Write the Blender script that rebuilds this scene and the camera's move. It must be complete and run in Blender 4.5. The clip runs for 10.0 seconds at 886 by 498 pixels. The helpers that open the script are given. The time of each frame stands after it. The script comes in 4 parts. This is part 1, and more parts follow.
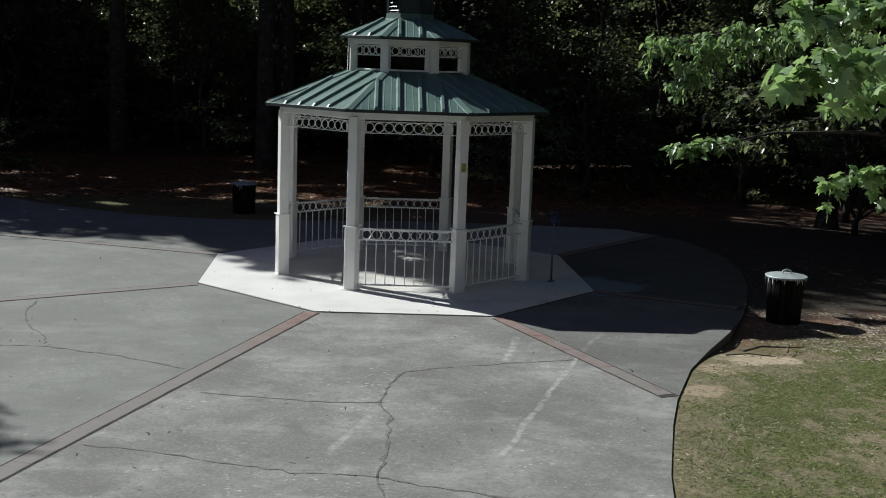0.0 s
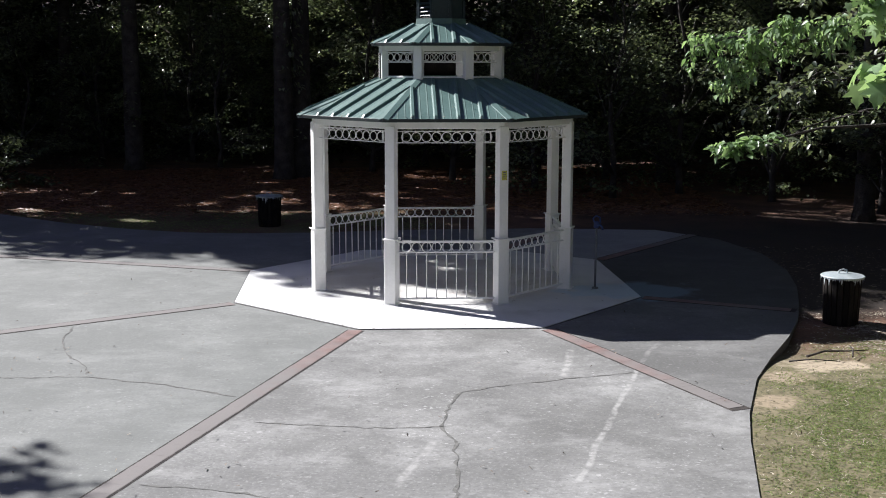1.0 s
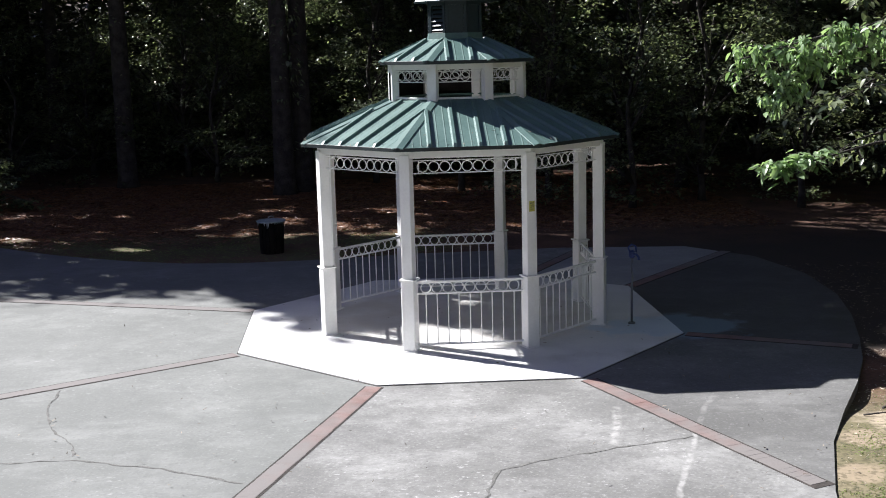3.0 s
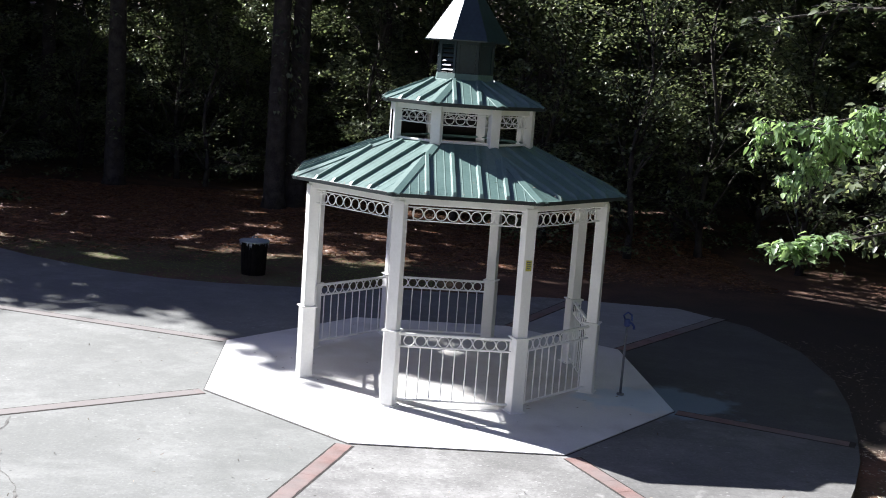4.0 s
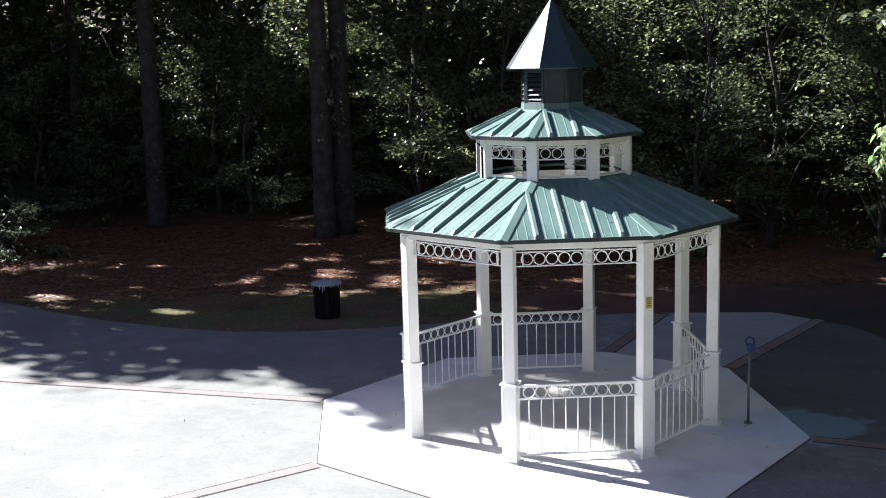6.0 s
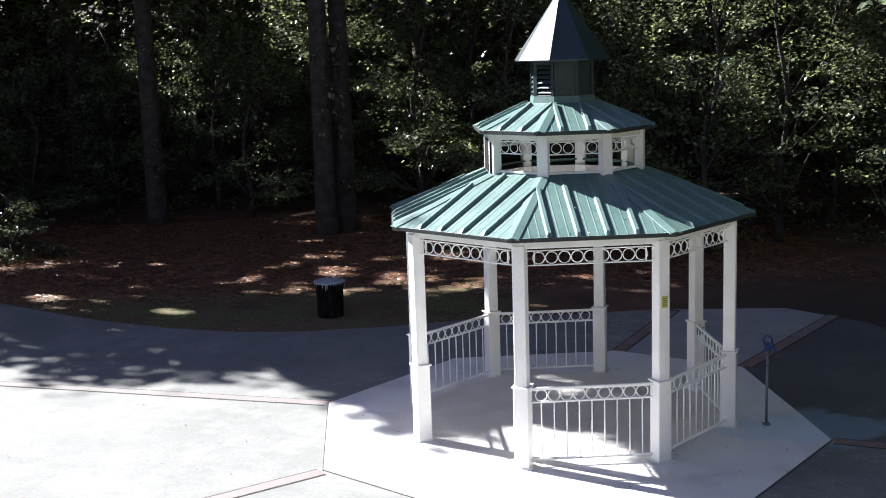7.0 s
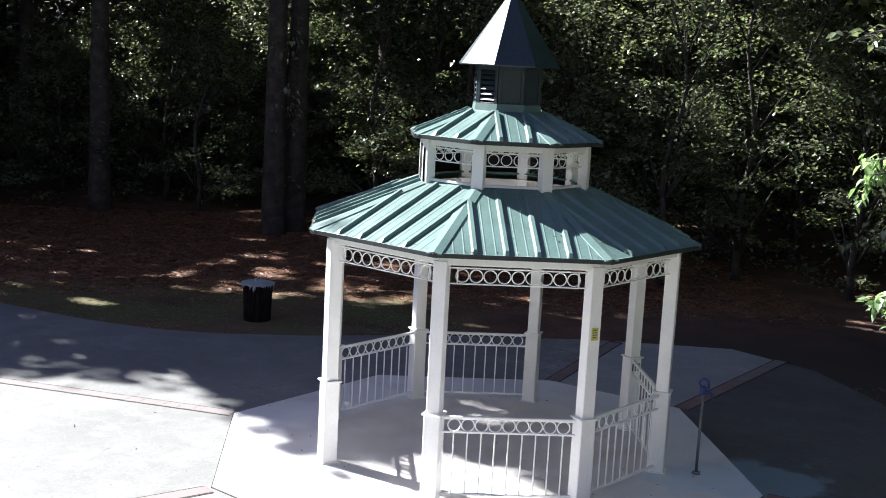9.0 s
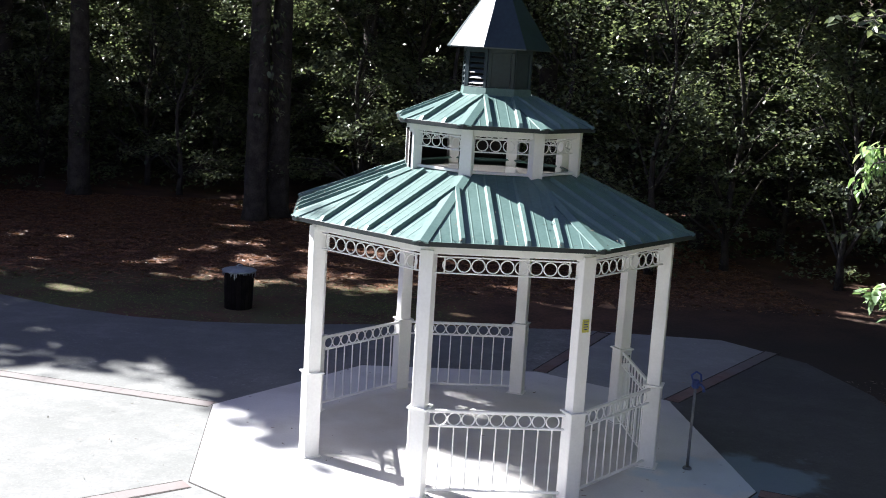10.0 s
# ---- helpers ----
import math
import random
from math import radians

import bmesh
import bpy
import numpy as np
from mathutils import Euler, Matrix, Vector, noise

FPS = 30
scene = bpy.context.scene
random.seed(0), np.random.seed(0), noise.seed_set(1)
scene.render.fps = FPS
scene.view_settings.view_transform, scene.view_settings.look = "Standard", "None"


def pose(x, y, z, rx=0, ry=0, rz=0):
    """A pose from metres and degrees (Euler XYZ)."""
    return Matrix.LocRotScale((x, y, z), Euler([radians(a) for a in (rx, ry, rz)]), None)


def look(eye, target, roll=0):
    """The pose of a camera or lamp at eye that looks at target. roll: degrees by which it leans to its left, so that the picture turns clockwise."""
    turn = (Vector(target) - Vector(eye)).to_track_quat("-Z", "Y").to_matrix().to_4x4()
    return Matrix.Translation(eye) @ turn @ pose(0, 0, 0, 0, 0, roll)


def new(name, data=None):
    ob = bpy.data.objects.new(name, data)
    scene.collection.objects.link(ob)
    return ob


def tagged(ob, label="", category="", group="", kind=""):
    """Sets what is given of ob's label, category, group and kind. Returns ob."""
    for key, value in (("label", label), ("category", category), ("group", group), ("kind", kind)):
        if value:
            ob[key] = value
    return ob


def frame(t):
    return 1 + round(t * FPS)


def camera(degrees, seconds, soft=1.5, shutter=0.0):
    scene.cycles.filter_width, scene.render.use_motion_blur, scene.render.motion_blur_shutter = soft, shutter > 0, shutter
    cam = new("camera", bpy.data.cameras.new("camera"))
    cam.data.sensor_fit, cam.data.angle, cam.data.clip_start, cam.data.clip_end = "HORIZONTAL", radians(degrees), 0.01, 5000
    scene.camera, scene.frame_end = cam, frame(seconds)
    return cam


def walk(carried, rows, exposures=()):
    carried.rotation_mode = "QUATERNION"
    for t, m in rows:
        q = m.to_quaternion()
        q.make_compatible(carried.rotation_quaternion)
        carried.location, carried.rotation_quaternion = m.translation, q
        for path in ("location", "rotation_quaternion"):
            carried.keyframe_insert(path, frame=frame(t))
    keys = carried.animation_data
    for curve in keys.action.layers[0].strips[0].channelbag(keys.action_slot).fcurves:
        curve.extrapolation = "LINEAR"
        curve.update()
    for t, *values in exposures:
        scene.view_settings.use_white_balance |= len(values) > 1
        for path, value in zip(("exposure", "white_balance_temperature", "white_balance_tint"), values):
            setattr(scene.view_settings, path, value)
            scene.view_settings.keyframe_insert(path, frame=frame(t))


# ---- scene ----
cam = camera(41.1, 10.0, soft=1.0)
PATH = [
    (0, (-0.362, -17.94, 3.268), (-0.254, -15.969, 2.945), 2.1),
    (0.5, (-0.524, -17.656, 3.303), (-0.428, -15.683, 2.99), 2.3),
    (1, (-0.811, -17.444, 3.34), (-0.715, -15.473, 3.016), 0.1),
    (1.5, (-0.956, -17.252, 3.355), (-0.872, -15.293, 2.96), -1.3),
    (2, (-1.021, -16.877, 3.479), (-0.949, -14.923, 3.057), -1.5),
    (2.5, (-1.021, -16.438, 3.557), (-0.937, -14.484, 3.14), -1.4),
    (3, (-1.004, -15.869, 3.684), (-0.908, -13.9, 3.346), -1.5),
    (4.5, (-1.166, -14.793, 4.144), (-1.038, -12.822, 3.832), 6.0),
    (5, (-1.505, -14.547, 4.262), (-1.37, -12.576, 3.946), 3.4),
    (5.5, (-1.807, -14.351, 4.434), (-1.717, -12.381, 4.101), -2.2),
    (6, (-2.001, -14.173, 4.499), (-1.911, -12.203, 4.167), -1.5),
    (7.5, (-2.074, -13.502, 4.466), (-1.979, -11.535, 4.119), -2.2),
    (8, (-1.927, -13.269, 4.419), (-1.816, -11.302, 4.076), -2.1),
    (8.5, (-1.726, -13.063, 4.375), (-1.612, -11.094, 4.039), -1.7),
    (9, (-1.538, -12.811, 4.324), (-1.395, -10.842, 4.002), 3.0),
    (9.5, (-1.471, -12.617, 4.302), (-1.33, -10.649, 3.973), 3.4),
    (10, (-1.537, -12.442, 4.273), (-1.366, -10.479, 3.931), 3.5),
]
EXPOSURES = [(0.0, 0.34, 6600, 2), (0.5, 1.12, 6530, 8), (1.0, 1.13, 6500, 10), (2.0, 1.1, 6500, 10), (3.0, 1.42, 6500, 10), (4.5, 1.85, 6500, 10), (5.0, 1.93, 6500, 10), (5.5, 2.18, 6500, 10), (10.0, 2.2, 6500, 10)]
walk(cam, [(t, look(eye, target, roll)) for t, eye, target, roll in PATH], EXPOSURES)


# ---- light ----
SUN = Vector((-2.63, 1.875, 2.47)).normalized()
world = bpy.data.worlds.new("sky")
scene.world = world
world.use_nodes = True
wn = world.node_tree.nodes
sky = wn.new("ShaderNodeTexSky")
sky.sky_type = "NISHITA"
sky.sun_disc = False
sky.air_density, sky.dust_density, sky.ozone_density = 0.75, 0.1, 4.0
sky.sun_elevation = math.asin(SUN.z)
sky.sun_rotation = math.atan2(SUN.x, SUN.y)
tint = wn.new("ShaderNodeMix")
tint.data_type, tint.blend_type = "RGBA", "MULTIPLY"
tint.inputs[0].default_value, tint.inputs[7].default_value = 1.0, (1.6, 1.0, 1.02, 1)
world.node_tree.links.new(sky.outputs[0], tint.inputs[6])
world.node_tree.links.new(tint.outputs[2], wn["Background"].inputs[0])
wn["Background"].inputs[1].default_value = 0.045
sun_data = bpy.data.lights.new("sun", "SUN")
sun_data.energy, sun_data.angle, sun_data.color = 4.7, radians(0.55), (1.0, 0.985, 0.995)
sun = new("sun", sun_data)
sun.matrix_world = look(SUN * 40, (0, 0, 0))


# ---- materials ----

def mat(name, dark, light, scale=6.0, rough=0.7, bump=0.2, metal=0.0, fine=60.0, spread=(0.35, 0.65), dist=0.01, island=False, piece=False, extra=None, vary=0.4):
    """Two scales of noise between two colours, with fine relief."""
    m = bpy.data.materials.new(name)
    m.use_nodes = True
    n, l = m.node_tree.nodes, m.node_tree.links
    bsdf = n["Principled BSDF"]
    geo = n.new("ShaderNodeNewGeometry")
    big = n.new("ShaderNodeTexNoise")
    big.inputs["Scale"].default_value, big.inputs["Detail"].default_value = scale, 6
    small = n.new("ShaderNodeTexNoise")
    small.inputs["Scale"].default_value, small.inputs["Detail"].default_value = fine, 4
    for t in (big, small):
        l.new(geo.outputs["Position"], t.inputs["Vector"])
    mixf = n.new("ShaderNodeMath")
    mixf.operation = "MULTIPLY_ADD"
    l.new(small.outputs[0], mixf.inputs[0])
    mixf.inputs[1].default_value = 0.45
    half = n.new("ShaderNodeMath")
    half.operation = "MULTIPLY_ADD"
    l.new(big.outputs[0], half.inputs[0])
    half.inputs[1].default_value, half.inputs[2].default_value = 0.75, -0.1
    l.new(half.outputs[0], mixf.inputs[2])
    fac = mixf.outputs[0]
    if island or piece:
        add = n.new("ShaderNodeMath")
        add.operation = "MULTIPLY_ADD"
        if island:
            l.new(geo.outputs["Random Per Island"], add.inputs[0])
        else:
            info = n.new("ShaderNodeObjectInfo")
            l.new(info.outputs["Random"], add.inputs[0])
        add.inputs[1].default_value = vary
        sub = n.new("ShaderNodeMath")
        sub.operation = "SUBTRACT"
        l.new(fac, sub.inputs[0])
        sub.inputs[1].default_value = vary / 2
        l.new(sub.outputs[0], add.inputs[2])
        fac = add.outputs[0]
    ramp = n.new("ShaderNodeValToRGB")
    ramp.color_ramp.elements[0].position, ramp.color_ramp.elements[1].position = spread
    ramp.color_ramp.elements[0].color, ramp.color_ramp.elements[1].color = (*dark, 1), (*light, 1)
    l.new(fac, ramp.inputs[0])
    color = ramp.outputs[0]
    if extra:
        color = extra(n, l, geo, color)
    l.new(color, bsdf.inputs["Base Color"])
    bsdf.inputs["Roughness"].default_value, bsdf.inputs["Metallic"].default_value = rough, metal
    if bump:
        b = n.new("ShaderNodeBump")
        b.inputs["Strength"].default_value, b.inputs["Distance"].default_value = bump, dist
        l.new(small.outputs[0], b.inputs["Height"])
        l.new(b.outputs[0], bsdf.inputs["Normal"])
    return m


def tex(n, l, geo, kind, scale, detail=4.0):
    t = n.new(kind)
    t.inputs["Scale"].default_value = scale
    if kind == "ShaderNodeTexNoise":
        t.inputs["Detail"].default_value = detail
    l.new(geo.outputs["Position"], t.inputs["Vector"])
    return t.outputs[0]


def span(n, l, value, lo, hi):
    r = n.new("ShaderNodeMapRange")
    r.inputs[1].default_value, r.inputs[2].default_value = lo, hi
    l.new(value, r.inputs[0])
    return r.outputs[0]


def calc(n, l, op, a, b):
    m = n.new("ShaderNodeMath")
    m.operation = op
    for i, v in enumerate((a, b)):
        if isinstance(v, (int, float)):
            m.inputs[i].default_value = v
        else:
            l.new(v, m.inputs[i])
    return m.outputs[0]


def blend(n, l, fac, a, b):
    m = n.new("ShaderNodeMix")
    m.data_type = "RGBA"
    l.new(fac, m.inputs[0])
    for i, v in ((6, a), (7, b)):
        if isinstance(v, tuple):
            m.inputs[i].default_value = (*v, 1)
        else:
            l.new(v, m.inputs[i])
    return m.outputs[2]


def ragged_patch(n, l, geo, color, tone, x, y, sx, sy, amount):
    """A patch of another tone with a ragged edge round (x, y)."""
    mp = n.new("ShaderNodeMapping")
    mp.inputs["Location"].default_value = (-x / sx, -y / sy, 0)
    mp.inputs["Scale"].default_value = (1 / sx, 1 / sy, 0)
    l.new(geo.outputs["Position"], mp.inputs["Vector"])
    ln = n.new("ShaderNodeVectorMath")
    ln.operation = "LENGTH"
    l.new(mp.outputs[0], ln.inputs[0])
    rag = calc(n, l, "MULTIPLY", tex(n, l, geo, "ShaderNodeTexNoise", 2.6, 6), 1.5)
    d = calc(n, l, "ADD", ln.outputs["Value"], rag)
    return blend(n, l, calc(n, l, "MULTIPLY", span(n, l, d, 1.75, 1.45), amount), color, tone)


def streak(n, l, geo, color, tone, a, b, width, amount):
    """A scuffed pale line from a to b."""
    ang = math.atan2(b[1] - a[1], b[0] - a[0])
    mp = n.new("ShaderNodeMapping")
    mp.vector_type = "TEXTURE"
    mp.inputs["Location"].default_value = (a[0], a[1], 0)
    mp.inputs["Rotation"].default_value = (0, 0, ang)
    l.new(geo.outputs["Position"], mp.inputs["Vector"])
    sep = n.new("ShaderNodeSeparateXYZ")
    l.new(mp.outputs[0], sep.inputs[0])
    wob = calc(n, l, "MULTIPLY", calc(n, l, "SUBTRACT", tex(n, l, geo, "ShaderNodeTexNoise", 1.6), 0.5), 0.12)
    off = calc(n, l, "ABSOLUTE", calc(n, l, "ADD", sep.outputs["Y"], wob), 0)
    f = span(n, l, off, width, width * 0.4)
    f = calc(n, l, "MULTIPLY", f, span(n, l, sep.outputs["X"], -0.05, 0.05))
    f = calc(n, l, "MULTIPLY", f, span(n, l, sep.outputs["X"], math.dist(a, b), math.dist(a, b) - 0.1))
    f = calc(n, l, "MULTIPLY", f, span(n, l, tex(n, l, geo, "ShaderNodeTexNoise", 9, 12), 0.36, 0.62))
    return blend(n, l, calc(n, l, "MULTIPLY", f, amount), color, tone)


def beside(n, l, geo, a, b, side):
    """One on the left (1) or the right (-1) of the line from a to b, else nought."""
    mp = n.new("ShaderNodeMapping")
    mp.vector_type = "TEXTURE"
    mp.inputs["Location"].default_value = (a[0], a[1], 0)
    mp.inputs["Rotation"].default_value = (0, 0, math.atan2(b[1] - a[1], b[0] - a[0]))
    l.new(geo.outputs["Position"], mp.inputs["Vector"])
    sep = n.new("ShaderNodeSeparateXYZ")
    l.new(mp.outputs[0], sep.inputs[0])
    return span(n, l, sep.outputs["Y"], -0.02 * side, 0.02 * side)


def leaf_mat(name, dark, light, through_light=0.35, rough=0.46):
    m = bpy.data.materials.new(name)
    m.use_nodes = True
    n, l = m.node_tree.nodes, m.node_tree.links
    bsdf = n["Principled BSDF"]
    geo = n.new("ShaderNodeNewGeometry")
    ramp = n.new("ShaderNodeValToRGB")
    ramp.color_ramp.elements[0].color, ramp.color_ramp.elements[1].color = (*dark, 1), (*light, 1)
    l.new(geo.outputs["Random Per Island"], ramp.inputs[0])
    l.new(ramp.outputs[0], bsdf.inputs["Base Color"])
    bsdf.inputs["Roughness"].default_value = rough
    tr = n.new("ShaderNodeBsdfTranslucent")
    lit = n.new("ShaderNodeMix")
    lit.data_type, lit.blend_type = "RGBA", "MULTIPLY"
    lit.inputs[0].default_value = 1.0
    lit.inputs[7].default_value = (1.55, 1.6, 1.05, 1)
    l.new(ramp.outputs[0], lit.inputs[6])
    l.new(lit.outputs[2], tr.inputs["Color"])
    mix = n.new("ShaderNodeMixShader")
    mix.inputs[0].default_value = through_light
    l.new(bsdf.outputs[0], mix.inputs[1])
    l.new(tr.outputs[0], mix.inputs[2])
    l.new(mix.outputs[0], n["Material Output"].inputs["Surface"])
    return m


def plaza_wear(n, l, geo, color):
    """Grime clouds, bleached scuffs, pale grit and dark specks."""
    grime = span(n, l, tex(n, l, geo, "ShaderNodeTexNoise", 0.55, 12), 0.44, 0.64)
    color = blend(n, l, calc(n, l, "MULTIPLY", grime, 0.6), color, (0.11, 0.11, 0.104))
    mott = span(n, l, tex(n, l, geo, "ShaderNodeTexNoise", 3.2, 12), 0.5, 0.66)
    color = blend(n, l, calc(n, l, "MULTIPLY", mott, 0.45), color, (0.12, 0.12, 0.115))
    sep = n.new("ShaderNodeMapping")
    sep.inputs["Scale"].default_value = (1.0, 1.35, 1)
    l.new(geo.outputs["Position"], sep.inputs["Vector"])
    scuff = n.new("ShaderNodeTexNoise")
    scuff.inputs["Scale"].default_value, scuff.inputs["Detail"].default_value, scuff.inputs["Roughness"].default_value = 1.1, 12, 0.68
    l.new(sep.outputs[0], scuff.inputs["Vector"])
    color = blend(n, l, calc(n, l, "MULTIPLY", span(n, l, scuff.outputs[0], 0.5, 0.68), 0.5), color, (0.39, 0.39, 0.38))
    grit = calc(n, l, "MULTIPLY", span(n, l, tex(n, l, geo, "ShaderNodeTexNoise", 19, 5), 0.6, 0.74), span(n, l, tex(n, l, geo, "ShaderNodeTexNoise", 1.7, 6), 0.45, 0.62))
    color = blend(n, l, calc(n, l, "MULTIPLY", grit, 0.6), color, (0.47, 0.465, 0.46))
    pale = span(n, l, tex(n, l, geo, "ShaderNodeTexNoise", 34, 3), 0.58, 0.68)
    color = blend(n, l, calc(n, l, "MULTIPLY", pale, 0.25), color, (0.46, 0.455, 0.45))
    hole = span(n, l, tex(n, l, geo, "ShaderNodeTexNoise", 27, 3), 0.6, 0.7)
    color = blend(n, l, calc(n, l, "MULTIPLY", hole, 0.5), color, (0.08, 0.08, 0.078))
    pits = span(n, l, tex(n, l, geo, "ShaderNodeTexNoise", 8, 12), 0.5, 0.68)
    color = blend(n, l, calc(n, l, "MULTIPLY", pits, 0.4), color, (0.13, 0.128, 0.126))
    v = n.new("ShaderNodeTexVoronoi")
    v.inputs["Scale"].default_value = 2.2
    l.new(geo.outputs["Position"], v.inputs["Vector"])
    color = blend(n, l, calc(n, l, "MULTIPLY", span(n, l, v.outputs["Distance"], 0.04, 0.02), 0.8), color, (0.04, 0.035, 0.03))
    # flakes of pale sealer, thickest in the bay before the slab
    for size, reach in ((6.5, 0.15), (15.0, 0.2)):
        v = n.new("ShaderNodeTexVoronoi")
        v.inputs["Scale"].default_value = size
        mp = n.new("ShaderNodeMapping")
        mp.inputs["Scale"].default_value = (0.75, 1.1, 1)
        l.new(geo.outputs["Position"], mp.inputs["Vector"])
        warp = n.new("ShaderNodeVectorMath")
        warp.operation = "MULTIPLY_ADD"
        nz = n.new("ShaderNodeTexNoise")
        nz.inputs["Scale"].default_value = size * 3
        l.new(geo.outputs["Position"], nz.inputs["Vector"])
        l.new(nz.outputs["Color"], warp.inputs[0])
        warp.inputs[1].default_value = (0.06, 0.06, 0)
        l.new(mp.outputs[0], warp.inputs[2])
        l.new(warp.outputs[0], v.inputs["Vector"])
        where = span(n, l, tex(n, l, geo, "ShaderNodeTexNoise", 0.9, 6), 0.46, 0.66)
        flake = calc(n, l, "MULTIPLY", span(n, l, v.outputs["Distance"], reach, reach * 0.5), where)
        color = blend(n, l, calc(n, l, "MULTIPLY", flake, 0.75), color, (0.5, 0.495, 0.49))
    color = streak(n, l, geo, color, (0.62, 0.61, 0.59), (2.05, -4.75), (0.68, -8.6), 0.038, 0.36)
    color = streak(n, l, geo, color, (0.6, 0.59, 0.57), (2.37, -4.08), (2.08, -4.66), 0.04, 0.36)
    color = streak(n, l, geo, color, (0.58, 0.57, 0.55), (1.3, -4.3), (1.05, -5.5), 0.055, 0.38)
    color = streak(n, l, geo, color, (0.56, 0.55, 0.53), (1.72, -4.55), (1.6, -4.85), 0.05, 0.35)
    color = streak(n, l, geo, color, (0.55, 0.54, 0.52), (-0.4, -7.5), (-0.75, -8.6), 0.05, 0.35)
    # the bays left of the broad band are of a darker, greener pour
    left = calc(n, l, "MULTIPLY", beside(n, l, geo, (-1.18, -3.25), (-3.86, -11.2), -1), 0.5)
    color = blend(n, l, left, color, (0.155, 0.168, 0.158))
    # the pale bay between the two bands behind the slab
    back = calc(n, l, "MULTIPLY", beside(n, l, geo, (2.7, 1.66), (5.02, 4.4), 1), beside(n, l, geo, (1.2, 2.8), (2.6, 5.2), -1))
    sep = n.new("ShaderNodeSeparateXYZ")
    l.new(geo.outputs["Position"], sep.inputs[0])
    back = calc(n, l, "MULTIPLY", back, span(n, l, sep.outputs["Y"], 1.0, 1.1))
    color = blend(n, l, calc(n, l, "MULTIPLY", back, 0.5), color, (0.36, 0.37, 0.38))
    # two bays right of the slab are blended darker, bounded by the bands
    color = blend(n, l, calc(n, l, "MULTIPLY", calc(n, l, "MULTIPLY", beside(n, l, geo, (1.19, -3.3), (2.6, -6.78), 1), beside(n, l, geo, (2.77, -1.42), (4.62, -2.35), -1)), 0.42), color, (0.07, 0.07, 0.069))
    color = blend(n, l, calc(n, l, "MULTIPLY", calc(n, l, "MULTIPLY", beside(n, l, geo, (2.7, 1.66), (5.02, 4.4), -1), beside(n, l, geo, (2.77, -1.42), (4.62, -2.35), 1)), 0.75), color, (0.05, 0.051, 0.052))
    return ragged_patch(n, l, geo, color, (0.2, 0.29, 0.35), 2.75, -1.0, 1.0, 0.75, 0.6)


def slab_wear(n, l, geo, color):
    v = n.new("ShaderNodeTexVoronoi")
    v.inputs["Scale"].default_value = 3.1
    l.new(geo.outputs["Position"], v.inputs["Vector"])
    color = blend(n, l, calc(n, l, "MULTIPLY", span(n, l, v.outputs["Distance"], 0.06, 0.03), 0.75), color, (0.07, 0.055, 0.04))
    dirt = span(n, l, tex(n, l, geo, "ShaderNodeTexNoise", 1.1, 8), 0.56, 0.72)
    color = blend(n, l, calc(n, l, "MULTIPLY", dirt, 0.4), color, (0.36, 0.34, 0.31))
    # tan tone in patches on the floor inside the posts
    ln = n.new("ShaderNodeVectorMath")
    ln.operation = "LENGTH"
    l.new(geo.outputs["Position"], ln.inputs[0])
    worn = calc(n, l, "MULTIPLY", span(n, l, ln.outputs["Value"], 1.85, 1.72), span(n, l, tex(n, l, geo, "ShaderNodeTexNoise", 1.8, 8), 0.3, 0.6))
    color = blend(n, l, calc(n, l, "MULTIPLY", worn, 0.4), color, (0.5, 0.45, 0.4))
    return ragged_patch(n, l, geo, color, (0.42, 0.57, 0.68), 2.5, -1.0, 0.9, 0.6, 0.5)


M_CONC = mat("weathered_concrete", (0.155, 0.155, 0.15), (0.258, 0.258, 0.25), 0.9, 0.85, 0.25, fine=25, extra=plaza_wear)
M_SLAB = mat("pale_concrete", (0.6, 0.597, 0.588), (0.7, 0.697, 0.685), 1.5, 0.8, 0.1, fine=50, extra=slab_wear)
M_BED = mat("dark_joint_soil", (0.022, 0.019, 0.017), (0.06, 0.05, 0.045), 8, 0.95, 0.3)

def brick_wear(n, l, geo, color):
    """Red worn down to grey, most of all far out along the bands."""
    ln = n.new("ShaderNodeVectorMath")
    ln.operation = "LENGTH"
    l.new(geo.outputs["Position"], ln.inputs[0])
    sep = n.new("ShaderNodeSeparateXYZ")
    l.new(geo.outputs["Position"], sep.inputs[0])
    far = calc(n, l, "ADD", span(n, l, ln.outputs["Value"], 3.4, 7.5), span(n, l, sep.outputs["X"], -1.9, -3.4))
    far = calc(n, l, "ADD", calc(n, l, "MULTIPLY", far, 0.55), tex(n, l, geo, "ShaderNodeTexNoise", 2.3, 8))
    worn = calc(n, l, "MULTIPLY", span(n, l, far, 0.45, 0.9), 0.92)
    return blend(n, l, worn, color, (0.188, 0.178, 0.172))


M_BRICK = mat("worn_brick", (0.165, 0.098, 0.088), (0.245, 0.158, 0.143), 5, 0.85, 0.3, piece=True, extra=brick_wear, vary=0.1)
M_WHITE = mat("white_powder_coat", (0.8, 0.798, 0.78), (0.88, 0.878, 0.865), 3, 0.4, 0.04, fine=40)
M_GREEN = mat("green_painted_metal", (0.066, 0.13, 0.118), (0.11, 0.19, 0.172), 2.2, 0.5, 0.03, fine=30)
M_GREEN.node_tree.nodes["Principled BSDF"].inputs["IOR"].default_value = 1.62
# darker copy of the roof paint, with the shaded faces' tone in its colour
M_TOWER = mat("shade_toned_green_metal", (0.007, 0.018, 0.024), (0.018, 0.037, 0.045), 2.2, 0.42, 0.03, fine=30)
M_EAVE = mat("dark_eave_metal", (0.01, 0.016, 0.018), (0.022, 0.032, 0.034), 5, 0.5, 0.05)
